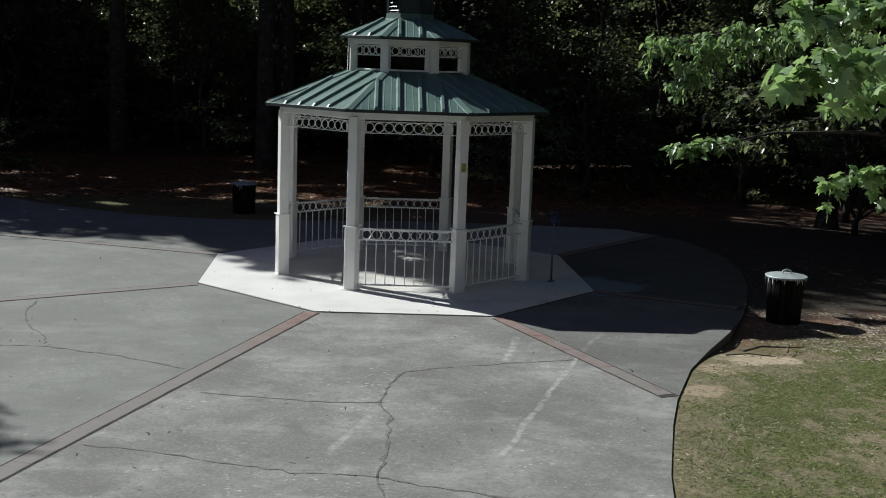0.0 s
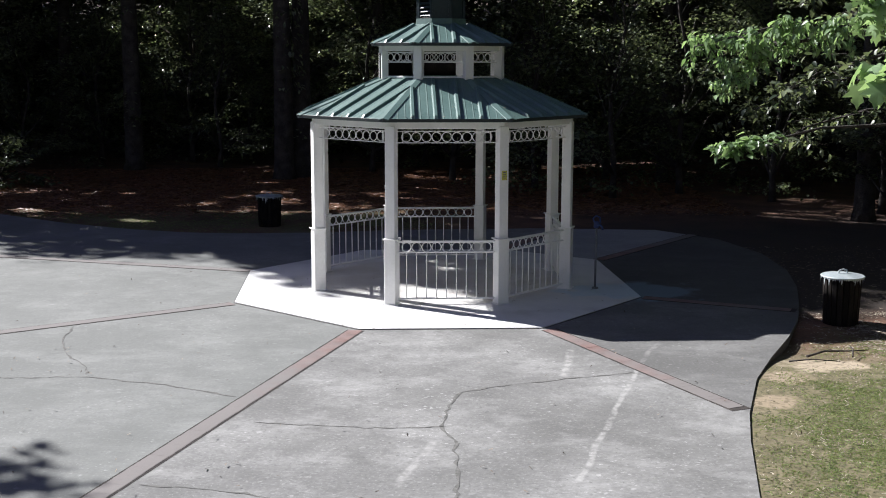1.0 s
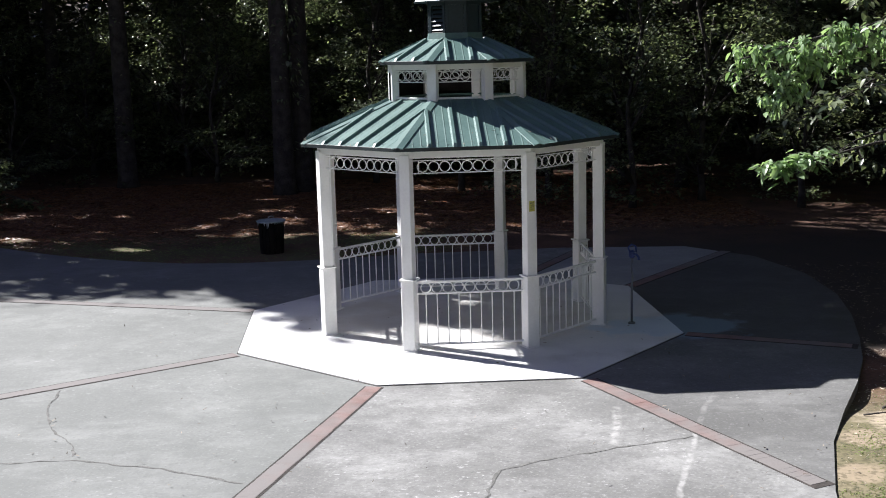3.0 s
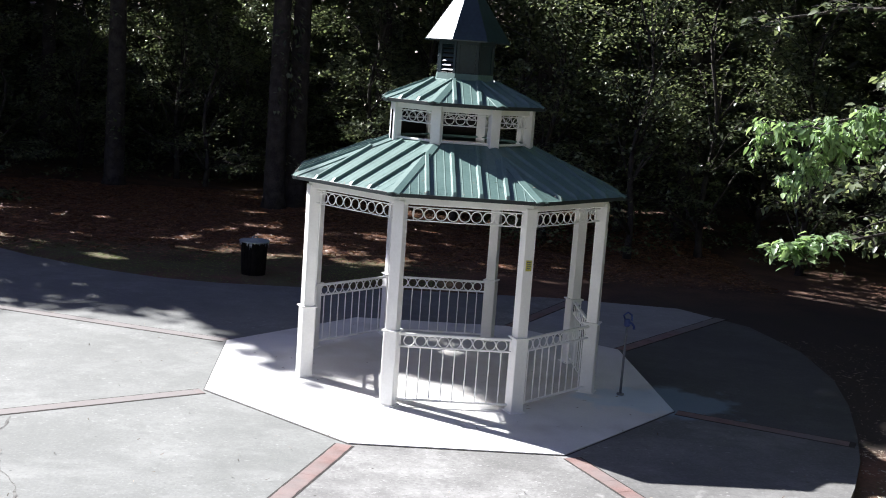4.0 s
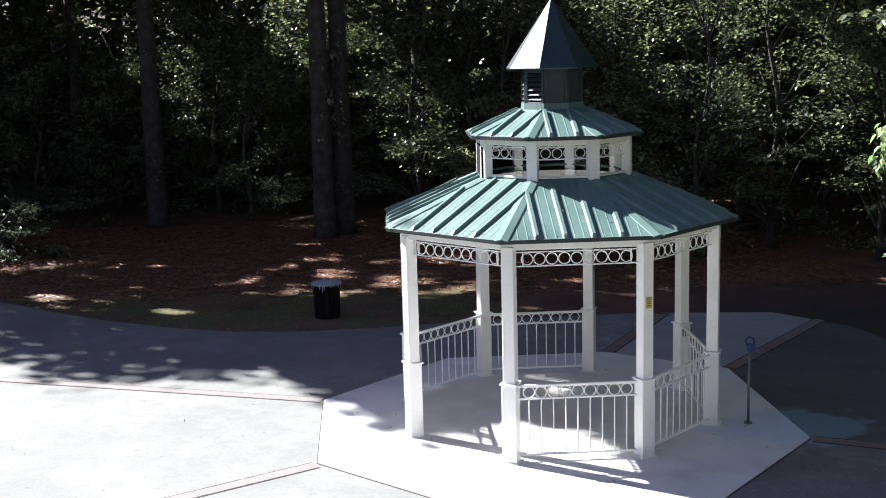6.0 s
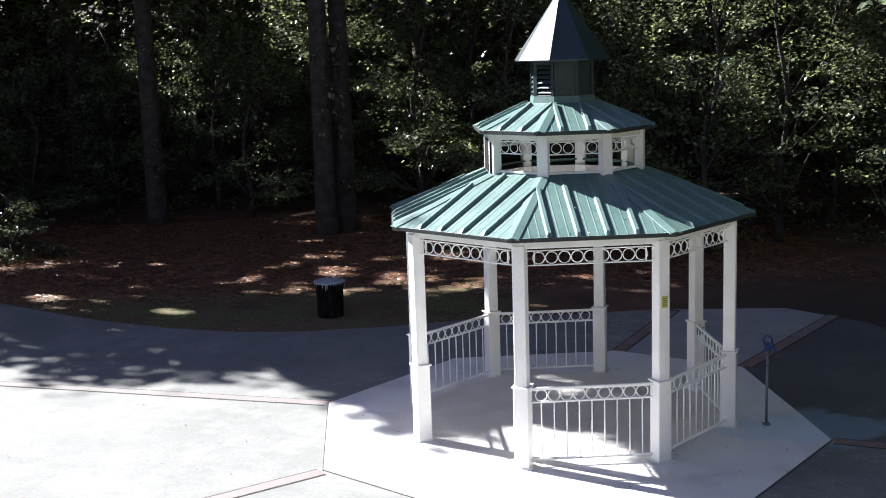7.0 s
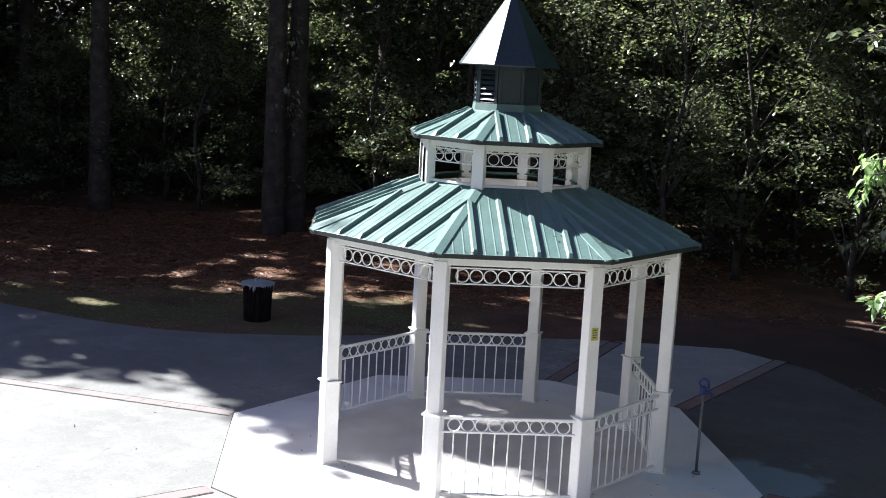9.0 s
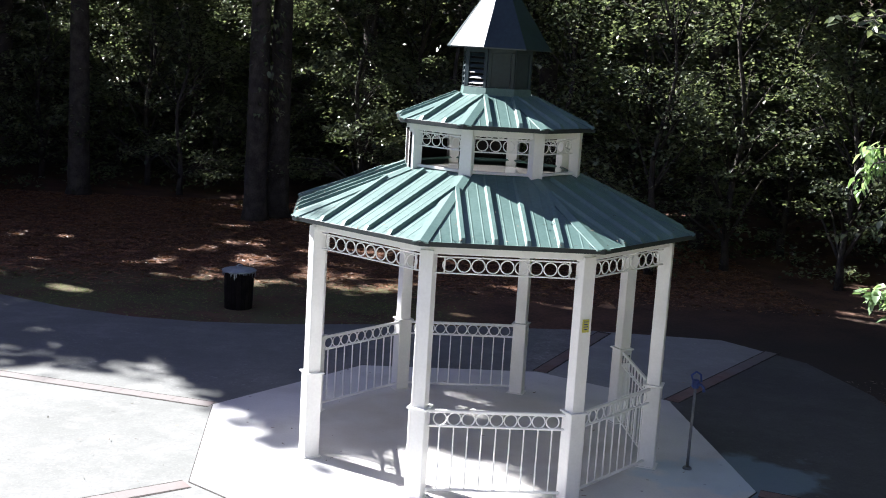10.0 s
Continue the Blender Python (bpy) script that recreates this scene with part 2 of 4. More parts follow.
M_LINING = mat("pale_bounce_lining", (0.52, 0.5, 0.47), (0.62, 0.6, 0.57), 4, 0.8, 0.1)
M_CHIPS = mat("pale_wood_chips", (0.15, 0.115, 0.08), (0.5, 0.44, 0.35), 3, 0.85, 0.0, island=True)
M_LITTER = mat("dry_leaf_litter", (0.09, 0.068, 0.05), (0.33, 0.27, 0.21), 3, 0.9, 0.0, island=True)


def ground_zones(n, l, geo, color):
    """Sandy soil at the lawn, dark red-brown straw under the trees."""
    sep = n.new("ShaderNodeSeparateXYZ")
    l.new(geo.outputs["Position"], sep.inputs[0])
    edge = n.new("ShaderNodeMapRange")
    edge.inputs[1].default_value, edge.inputs[2].default_value = -3.2, -5.0
    wob = n.new("ShaderNodeTexNoise")
    wob.inputs["Scale"].default_value = 0.8
    l.new(geo.outputs["Position"], wob.inputs["Vector"])
    add = n.new("ShaderNodeMath")
    add.operation = "MULTIPLY_ADD"
    add.inputs[1].default_value = 2.0
    l.new(wob.outputs[0], add.inputs[0])
    l.new(sep.outputs["Y"], add.inputs[2])
    off = n.new("ShaderNodeMath")
    off.operation = "SUBTRACT"
    off.inputs[1].default_value = 1.0
    l.new(add.outputs[0], off.inputs[0])
    l.new(off.outputs[0], edge.inputs[0])
    soil = n.new("ShaderNodeValToRGB")
    soil.color_ramp.elements[0].position, soil.color_ramp.elements[1].position = 0.5, 0.74
    soil.color_ramp.elements[0].color, soil.color_ramp.elements[1].color = (0.135, 0.12, 0.06, 1), (0.28, 0.23, 0.15, 1)
    patch = n.new("ShaderNodeTexNoise")
    patch.inputs["Scale"].default_value, patch.inputs["Detail"].default_value, patch.inputs["Roughness"].default_value = 0.8, 12, 0.72
    l.new(geo.outputs["Position"], patch.inputs["Vector"])
    l.new(patch.outputs[0], soil.inputs[0])
    mix = n.new("ShaderNodeMix")
    mix.data_type = "RGBA"
    l.new(edge.outputs[0], mix.inputs[0])
    l.new(color, mix.inputs[6])
    l.new(soil.outputs[0], mix.inputs[7])
    # far bank darkened in its colour, standing in for deep woodland shade
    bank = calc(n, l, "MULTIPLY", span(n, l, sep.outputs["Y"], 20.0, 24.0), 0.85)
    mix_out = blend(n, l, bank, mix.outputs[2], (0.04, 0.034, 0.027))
    tuft = span(n, l, tex(n, l, geo, "ShaderNodeTexNoise", 7, 12), 0.42, 0.62)
    tufts = blend(n, l, calc(n, l, "MULTIPLY", calc(n, l, "MULTIPLY", tuft, edge.outputs[0]), 0.6), mix_out, (0.2, 0.17, 0.105))
    speck = span(n, l, tex(n, l, geo, "ShaderNodeTexNoise", 30, 6), 0.54, 0.64)
    tufts = blend(n, l, calc(n, l, "MULTIPLY", calc(n, l, "MULTIPLY", speck, edge.outputs[0]), 0.8), tufts, (0.04, 0.042, 0.018))
    # soil right of the plaza: neutral tone, with the tree shade put into its colour
    shade_soil = calc(n, l, "MULTIPLY", span(n, l, sep.outputs["X"], 2.5, 4.0), span(n, l, off.outputs[0], -3.1, -2.1))
    shade_soil = calc(n, l, "MULTIPLY", shade_soil, span(n, l, sep.outputs["Y"], 8.0, 5.0))
    tufts = blend(n, l, calc(n, l, "MULTIPLY", shade_soil, 0.9), tufts, (0.04, 0.034, 0.029))
    bare = ragged_patch(n, l, geo, tufts, (0.4, 0.33, 0.24), 4.0, -4.95, 0.5, 0.42, 0.9)
    bare = ragged_patch(n, l, geo, bare, (0.33, 0.26, 0.185), 3.4, -5.5, 0.3, 0.3, 0.75)
    bare = ragged_patch(n, l, geo, bare, (0.33, 0.26, 0.18), 2.98, -6.4, 0.3, 0.26, 0.75)
    chip = calc(n, l, "MULTIPLY", span(n, l, tex(n, l, geo, "ShaderNodeTexNoise", 16, 8), 0.52, 0.62), edge.outputs[0])
    bare = blend(n, l, calc(n, l, "MULTIPLY", chip, 0.6), bare, (0.085, 0.072, 0.04))
    strip = calc(n, l, "MULTIPLY", span(n, l, sep.outputs["Y"], 4.2, 5.2), span(n, l, off.outputs[0], 9.6, 7.4))
    strip = calc(n, l, "MULTIPLY", strip, span(n, l, patch.outputs[0], 0.4, 0.55))
    strip = calc(n, l, "MULTIPLY", strip, span(n, l, sep.outputs["X"], 1.0, -0.6))
    return blend(n, l, strip, bare, (0.105, 0.1, 0.042))


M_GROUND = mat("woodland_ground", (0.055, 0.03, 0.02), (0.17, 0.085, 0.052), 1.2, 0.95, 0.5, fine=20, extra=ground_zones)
M_GRASS = leaf_mat("lawn_grass", (0.07, 0.115, 0.03), (0.235, 0.275, 0.1), 0.35)
M_GRASS.node_tree.nodes["Principled BSDF"].inputs["Roughness"].default_value = 0.65
M_STRAW = leaf_mat("dry_straw", (0.1, 0.042, 0.025), (0.34, 0.165, 0.09), 0.1)
M_CRACK = mat("crack_dirt", (0.085, 0.084, 0.078), (0.18, 0.178, 0.168), 14, 0.95, 0.1)
M_PIPE = mat("dull_grey_metal", (0.12, 0.13, 0.145), (0.22, 0.23, 0.25), 9, 0.5, 0.1, metal=0.3)
M_BLUE = mat("blue_paint", (0.015, 0.03, 0.12), (0.03, 0.06, 0.2), 9, 0.45, 0.05)
M_YELLOW = mat("yellow_paper", (0.42, 0.4, 0.06), (0.6, 0.56, 0.12), 20, 0.7, 0.05)
M_BARK = mat("grey_brown_bark", (0.028, 0.024, 0.021), (0.08, 0.07, 0.063), 5, 0.95, 0.8, fine=30, dist=0.03)
M_SLAT = mat("dark_brown_slats", (0.007, 0.006, 0.006), (0.022, 0.018, 0.016), 7, 0.75, 0.2, piece=True)
M_SLAT.node_tree.nodes["Principled BSDF"].inputs["Specular IOR Level"].default_value = 0.15
M_LIDM = mat("grey_steel_lid", (0.34, 0.4, 0.43), (0.55, 0.6, 0.62), 6, 0.45, 0.05, metal=0.3)
M_LEAF = leaf_mat("broad_green_leaves", (0.026, 0.043, 0.026), (0.262, 0.302, 0.195), 0.38, 0.33)
M_LEAF_HIGH = leaf_mat("high_canopy_leaves", (0.03, 0.06, 0.018), (0.07, 0.12, 0.035), 0.3)
M_LEAF_LIGHT = leaf_mat("light_green_leaves", (0.13, 0.21, 0.1), (0.32, 0.44, 0.25), 0.38, 0.34)


# ---- mesh helpers ----
def part(name, bm, material, parent=None, label=""):
    me = bpy.data.meshes.new(name)
    bm.to_mesh(me)
    bm.free()
    me.materials.append(material)
    ob = new(name, me)
    ob.parent = parent
    if label:
        ob["label"] = label
    return ob


def shared(name, me, parent, m):
    ob = new(name, me)
    ob.parent = parent
    ob.matrix_basis = m
    return ob


def empty(name, m=None):
    ob = new(name)
    ob.empty_display_size = 0.2
    if m is not None:
        ob.matrix_basis = m
    return ob


def box(bm, size, m=None, bevel=0.0):
    r = bmesh.ops.create_cube(bm, size=1.0, matrix=(m or Matrix()) @ Matrix.Diagonal((*size, 1)))
    if bevel:
        edges = list({e for v in r["verts"] for e in v.link_edges})
        bmesh.ops.bevel(bm, geom=edges, offset=bevel, segments=1, affect="EDGES", clamp_overlap=True)
    return bm


def tube(bm, pts, radii, n=8, close=False):
    """A tapered tube along points, its rings carried along without twist."""
    pts = [Vector(p) for p in pts]
    rings = []
    u = None
    for i, p in enumerate(pts):
        a, b = (pts[i - 1], pts[(i + 1) % len(pts)]) if close else (pts[max(i - 1, 0)], pts[min(i + 1, len(pts) - 1)])
        t = (b - a).normalized()
        if u is None:
            u = Vector((0, 1, 0)) if abs(t.y) < 0.8 else Vector((1, 0, 0))
        u = (u - t * u.dot(t)).normalized()
        w = t.cross(u)
        r = radii[i] if isinstance(radii, (list, tuple)) else radii
        rings.append([bm.verts.new(p + u * (r * math.cos(k * math.tau / n)) + w * (r * math.sin(k * math.tau / n))) for k in range(n)])
    pairs = list(zip(rings, rings[1:])) + ([(rings[-1], rings[0])] if close else [])
    for r0, r1 in pairs:
        for k in range(n):
            f = bm.faces.new((r0[k], r0[(k + 1) % n], r1[(k + 1) % n], r1[k]))
            f.smooth = True
    if not close:
        bm.faces.new(rings[0][::-1])
        bm.faces.new(rings[-1])
    return bm


def prism(bm, outline, z0, z1):
    """A solid from a counter-clockwise outline."""
    lo = [bm.verts.new((x, y, z0)) for x, y in outline]
    hi = [bm.verts.new((x, y, z1)) for x, y in outline]
    bm.faces.new(hi)
    bm.faces.new(lo[::-1])
    for i in range(len(outline)):
        j = (i + 1) % len(outline)
        bm.faces.new((lo[i], lo[j], hi[j], hi[i]))
    return bm


def corner(k, r, z=0.0):
    a = radians(-157.5 + 45 * k)
    return Vector((r * math.cos(a), r * math.sin(a), z))


SIMPLE = ([(0, 0, 0), (0.45, 0.40, 0.1), (1, 0, 0), (0.45, -0.40, 0.1)], [(0, 2, 1), (0, 3, 2)])
OVATE = ([(0, 0, 0), (0.3, 0.26, 0.07), (0.65, 0.2, 0.0), (1, 0, -0.14), (0.65, -0.2, 0.0), (0.3, -0.26, 0.07), (0.5, 0, -0.03)],
         [(0, 6, 1), (1, 6, 2), (2, 6, 3), (3, 6, 4), (4, 6, 5), (5, 6, 0)])
LOBED = ([(0, 0, 0), (-0.08, 0.24, 0.03), (0.06, 0.46, 0.02), (0.2, 0.3, 0.03), (0.34, 0.44, 0.0), (0.5, 0.62, -0.06), (0.5, 0.36, -0.01), (0.48, 0.2, 0.02), (0.68, 0.27, -0.04), (0.78, 0.12, -0.05), (1, 0, -0.14),
          (0.78, -0.12, -0.05), (0.68, -0.27, -0.04), (0.48, -0.2, 0.02), (0.5, -0.36, -0.01), (0.5, -0.62, -0.06), (0.34, -0.44, 0.0), (0.2, -0.3, 0.03), (0.06, -0.46, 0.02), (-0.08, -0.24, 0.03), (0.36, 0, 0.05)],
         [(i, 20, i + 1) for i in range(19)] + [(19, 20, 0)])


def leaf_mesh(name, pts, size, rng, droop=0.35, shape=SIMPLE, out=None, tilt=0.45):
    """Small folded leaves at the points, each an island of its own."""
    n = len(pts)
    az = rng.uniform(0, math.tau, n)
    if out is not None:
        az = np.arctan2(out[:, 1], out[:, 0]) + rng.normal(0, 0.7, n)
    el = -np.abs(rng.normal(droop, 0.45, n)) + 0.1
    s = (size * rng.uniform(0.6, 1.25, n))[:, None]
    d = np.stack([np.cos(az) * np.cos(el), np.sin(az) * np.cos(el), np.sin(el)], 1)
    side = np.stack([-np.sin(az), np.cos(az), rng.normal(0, tilt, n)], 1)
    side -= d * (side * d).sum(1)[:, None]
    side /= np.linalg.norm(side, axis=1)[:, None]
    up = np.cross(d, side)
    v = np.stack([pts + s * (a * d + b * side + c * up) for a, b, c in shape[0]], 1).reshape(-1, 3)
    tri = (np.arange(n)[:, None] * len(shape[0]) + np.array(shape[1]).reshape(-1)[None, :]).reshape(-1)
    me = bpy.data.meshes.new(name)
    me.vertices.add(len(v))
    me.vertices.foreach_set("co", v.reshape(-1).astype(np.float32))
    me.loops.add(len(tri))
    me.loops.foreach_set("vertex_index", tri.astype(np.int32))
    me.polygons.add(len(tri) // 3)
    me.polygons.foreach_set("loop_start", np.arange(0, len(tri), 3, dtype=np.int32))
    me.update(calc_edges=True)
    return me


# ---- ground ----
def rise(x, y):
    """The height of the ground: flat by the plaza, a wooded bank behind."""
    z = -0.022 + 0.008 * min(1.0, max(0.0, -(y + 5) / 1.5)) + 0.012 * noise.noise((x * 0.35, y * 0.35, 0))
    z -= 0.1 * math.exp(-((x - 4.05) ** 2 + (y + 4.1) ** 2) / 0.7)
    back = max(0.0, y - 27)
    z += 0.22 * back if back < 60 else 13.2
    side = max(0.0, abs(x + 1) - 30)
    return z + min(10.0, 0.2 * side) + 0.12 * min(1.0, max(-20 - x, x - 7, -27 - y, y - 13, 0.0) / 6) * noise.noise((x * 0.15, y * 0.15, 3))


def build_ground():
    xs = sorted(set([-400, -200, -110] + [i * 0.6 for i in range(-90, 91)] + [2.0 + i * 0.2 for i in range(21)] + [110, 200, 400]))
    ys = sorted(set([-400, -200, -100, -50] + [i * 0.6 for i in range(-60, 110)] + [-8.0 + i * 0.2 for i in range(31)] + [90, 140, 220, 400]))
    v = [(x, y, rise(x, y)) for y in ys for x in xs]
    w = len(xs)
    f = [(j * w + i, j * w + i + 1, (j + 1) * w + i + 1, (j + 1) * w + i) for j in range(len(ys) - 1) for i in range(w - 1)]
    me = bpy.data.meshes.new("ground")
    me.from_pydata(v, [], f)
    for p in me.polygons:
        p.use_smooth = True
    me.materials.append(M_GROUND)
    tagged(new("ground", me), "brown leaf-strewn woodland ground with patchy grass", "ground", kind="structure")


build_ground()
PLAZA = [(1.55, -26), (1.6, -12), (1.75, -10.4), (2.04, -8.94), (2.38, -7.61), (2.62, -6.8), (3.06, -5.62), (3.5, -4.75), (4.02, -3.8), (4.45, -2.9), (4.8, -1.95), (5.2, -0.7),
         (5.5, 0.6), (5.6, 2.2), (5.3, 3.8), (4.4, 5.0), (2.2, 5.3), (-0.5, 5.2), (-2.3, 4.9), (-3.6, 4.85), (-4.6, 5.0), (-5.7, 5.45), (-7.2, 6.35), (-9.1, 7.9), (-12, 10.5), (-17, 11), (-19, 4), (-19, -26)]
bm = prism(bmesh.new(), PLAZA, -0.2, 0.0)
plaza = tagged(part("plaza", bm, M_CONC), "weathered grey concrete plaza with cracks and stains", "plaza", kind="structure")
OCT = [(1.12, -3.24), (2.74, -1.4), (2.66, 1.62), (1.15, 2.75), (-1.2, 2.75), (-2.93, 0.85), (-2.88, -1.55), (-1.15, -3.22)]
bm = prism(bmesh.new(), OCT, -0.1, 0.014)
tagged(part("gazebo_slab", bm, M_SLAB), "pale smooth octagonal concrete slab set in the plaza", "slab", kind="structure")

bm = prism(bmesh.new(), [(x * 1.0045, y * 1.0045) for x, y in OCT], -0.1, 0.004)
tagged(part("slab_joint", bm, M_BED), "narrow dark joint round the pale slab", "joint", kind="structure")

# ---- brick bands ----
BANDS = [((-1.19, -3.25), (-3.88, -11.2)), ((-2.9, -1.6), (-8.5, -5.0)), ((-2.95, 0.88), (-8.5, 2.85)), ((1.19, -3.3), (2.57, -6.71)), ((2.77, -1.42), (4.62, -2.35)), ((2.7, 1.66), (5.02, 4.4)), ((1.2, 2.8), (2.6, 5.2))]
bm = box(bmesh.new(), (0.176, 0.0994, 0.02), None, 0.001)
brick_me = bpy.data.meshes.new("brick")
bm.to_mesh(brick_me)
bm.free()
brick_me.materials.append(M_BRICK)


def brick_band(a, b):
    a, b = Vector((*a, 0)), Vector((*b, 0))
    d = b - a
    ang = math.atan2(d.y, d.x) - math.pi / 2
    base = Matrix.Translation(a) @ Matrix.Rotation(ang, 4, "Z")
    bm = bmesh.new()
    box(bm, (0.222, d.length, 0.006), Matrix.Translation((0, d.length / 2, 0.0)))
    band = part("brick_band", bm, M_BED)
    band.matrix_basis = base
    tagged(band, "worn red brick band with dark joints in the concrete", "paving", "brick bands round the gazebo", "structure")
    rng = random.Random(int(a.x * 100))
    y = 0.05
    while y < d.length - 0.05:
        shared("brick", brick_me, band, pose(rng.uniform(-0.004, 0.004), y, rng.uniform(-0.005, -0.003), rng.uniform(-0.2, 0.2), rng.uniform(-0.2, 0.2), rng.uniform(-0.6, 0.6)))
        y += 0.1


# ---- gazebo ----
RP, ZE, RE = 1.925, 2.48, 2.185
gazebo = empty("gazebo", pose(0, 0, 0.014))
tagged(gazebo, "white metal octagonal gazebo with tiered green metal roof", "gazebo")


def side_frame(k, r):
    """Middle, direction and length of the side from corner k to k + 1."""
    a, b = corner(k, r), corner(k + 1, r)
    return a.lerp(b, 0.5), (b - a).normalized(), (b - a).length


def ring_mesh(name, r, wire):
    bm = bmesh.new()
    tube(bm, [(r * math.cos(i * math.tau / 20), 0, r * math.sin(i * math.tau / 20)) for i in range(20)], wire, 5, True)
    me = bpy.data.meshes.new(name)
    bm.to_mesh(me)
    bm.free()
    me.materials.append(M_WHITE)
    return me


def bar_mesh(name, size):
    bm = box(bmesh.new(), size, None, min(size) * 0.15)
    me = bpy.data.meshes.new(name)
    bm.to_mesh(me)
    bm.free()
    me.materials.append(M_WHITE)
    return me


RING = ring_mesh("ring", 0.062, 0.007)
RING_SMALL = ring_mesh("ring", 0.055, 0.006)
BALUSTER = bar_mesh("baluster", (0.0125, 0.0125, 0.63))


def side_matrix(k, r, z=0.0):
    mid, d, _ = side_frame(k, r)
    return Matrix.Translation(mid + Vector((0, 0, z))) @ Matrix.Rotation(math.atan2(d.y, d.x), 4, "Z")


def build_posts():
    for k in range(8):
        m = Matrix.Translation(corner(k, RP)) @ Matrix.Rotation(radians(-157.5 + 45 * k), 4, "Z")
        bm = bmesh.new()
        box(bm, (0.135, 0.135, 2.4), m @ pose(0, 0, 1.2), 0.006)
        post = part("post", bm, M_WHITE, gazebo)
        bm = bmesh.new()
        box(bm, (0.165, 0.165, 0.885), m @ pose(0, 0, 0.4425), 0.008)
        part("post_sleeve", bm, M_WHITE, post)
        bm = bmesh.new()
        box(bm, (0.2, 0.2, 0.018), m @ pose(0, 0, 0.89), 0.004)
        part("collar", bm, M_WHITE, post)
        part("base_plate", box(bmesh.new(), (0.21, 0.21, 0.012), m @ pose(0, 0, 0.006), 0.003), M_WHITE, post)


def build_rail(k):
    m = side_matrix(k, RP)
    span = side_frame(k, RP)[2] - 0.165
    rail = part("railing", box(bmesh.new(), (span, 0.034, 0.03), m @ pose(0, 0, 0.852), 0.005), M_WHITE, gazebo)
    part("mid_rail", box(bmesh.new(), (span, 0.03, 0.02), m @ pose(0, 0, 0.708), 0.004), M_WHITE, rail)
    part("bottom_rail", box(bmesh.new(), (span, 0.03, 0.024), m @ pose(0, 0, 0.075), 0.004), M_WHITE, rail)
    for i in range(9):
        x = (i - 4) * 0.1345
        shared("ring", RING, rail, m @ pose(x, 0, 0.7785))
        shared("baluster", BALUSTER, rail, m @ pose(x, 0, 0.388))


def build_frieze(k):
    m = side_matrix(k, RP)
    span = side_frame(k, RP)[2] - 0.135
    frieze = part("frieze", box(bmesh.new(), (span, 0.025, 0.011), m @ pose(0, 0, 2.33), 0.002), M_WHITE, gazebo)
    part("frieze_bar", box(bmesh.new(), (span, 0.025, 0.011), m @ pose(0, 0, 2.178), 0.002), M_WHITE, frieze)
    for e in (-1, 1):
        part("end_bar", box(bmesh.new(), (0.014, 0.025, 0.14), m @ pose(e * (span / 2 - 0.085), 0, 2.254), 0.002), M_WHITE, frieze)
    for i in range(9):
        shared("ring", RING, frieze, m @ pose((i - 4) * 0.1345, 0, 2.254))
    part("header_beam", box(bmesh.new(), (side_frame(k, RP)[2] + 0.05, 0.12, 0.12), side_matrix(k, RP, 2.422), 0.005), M_WHITE, gazebo)


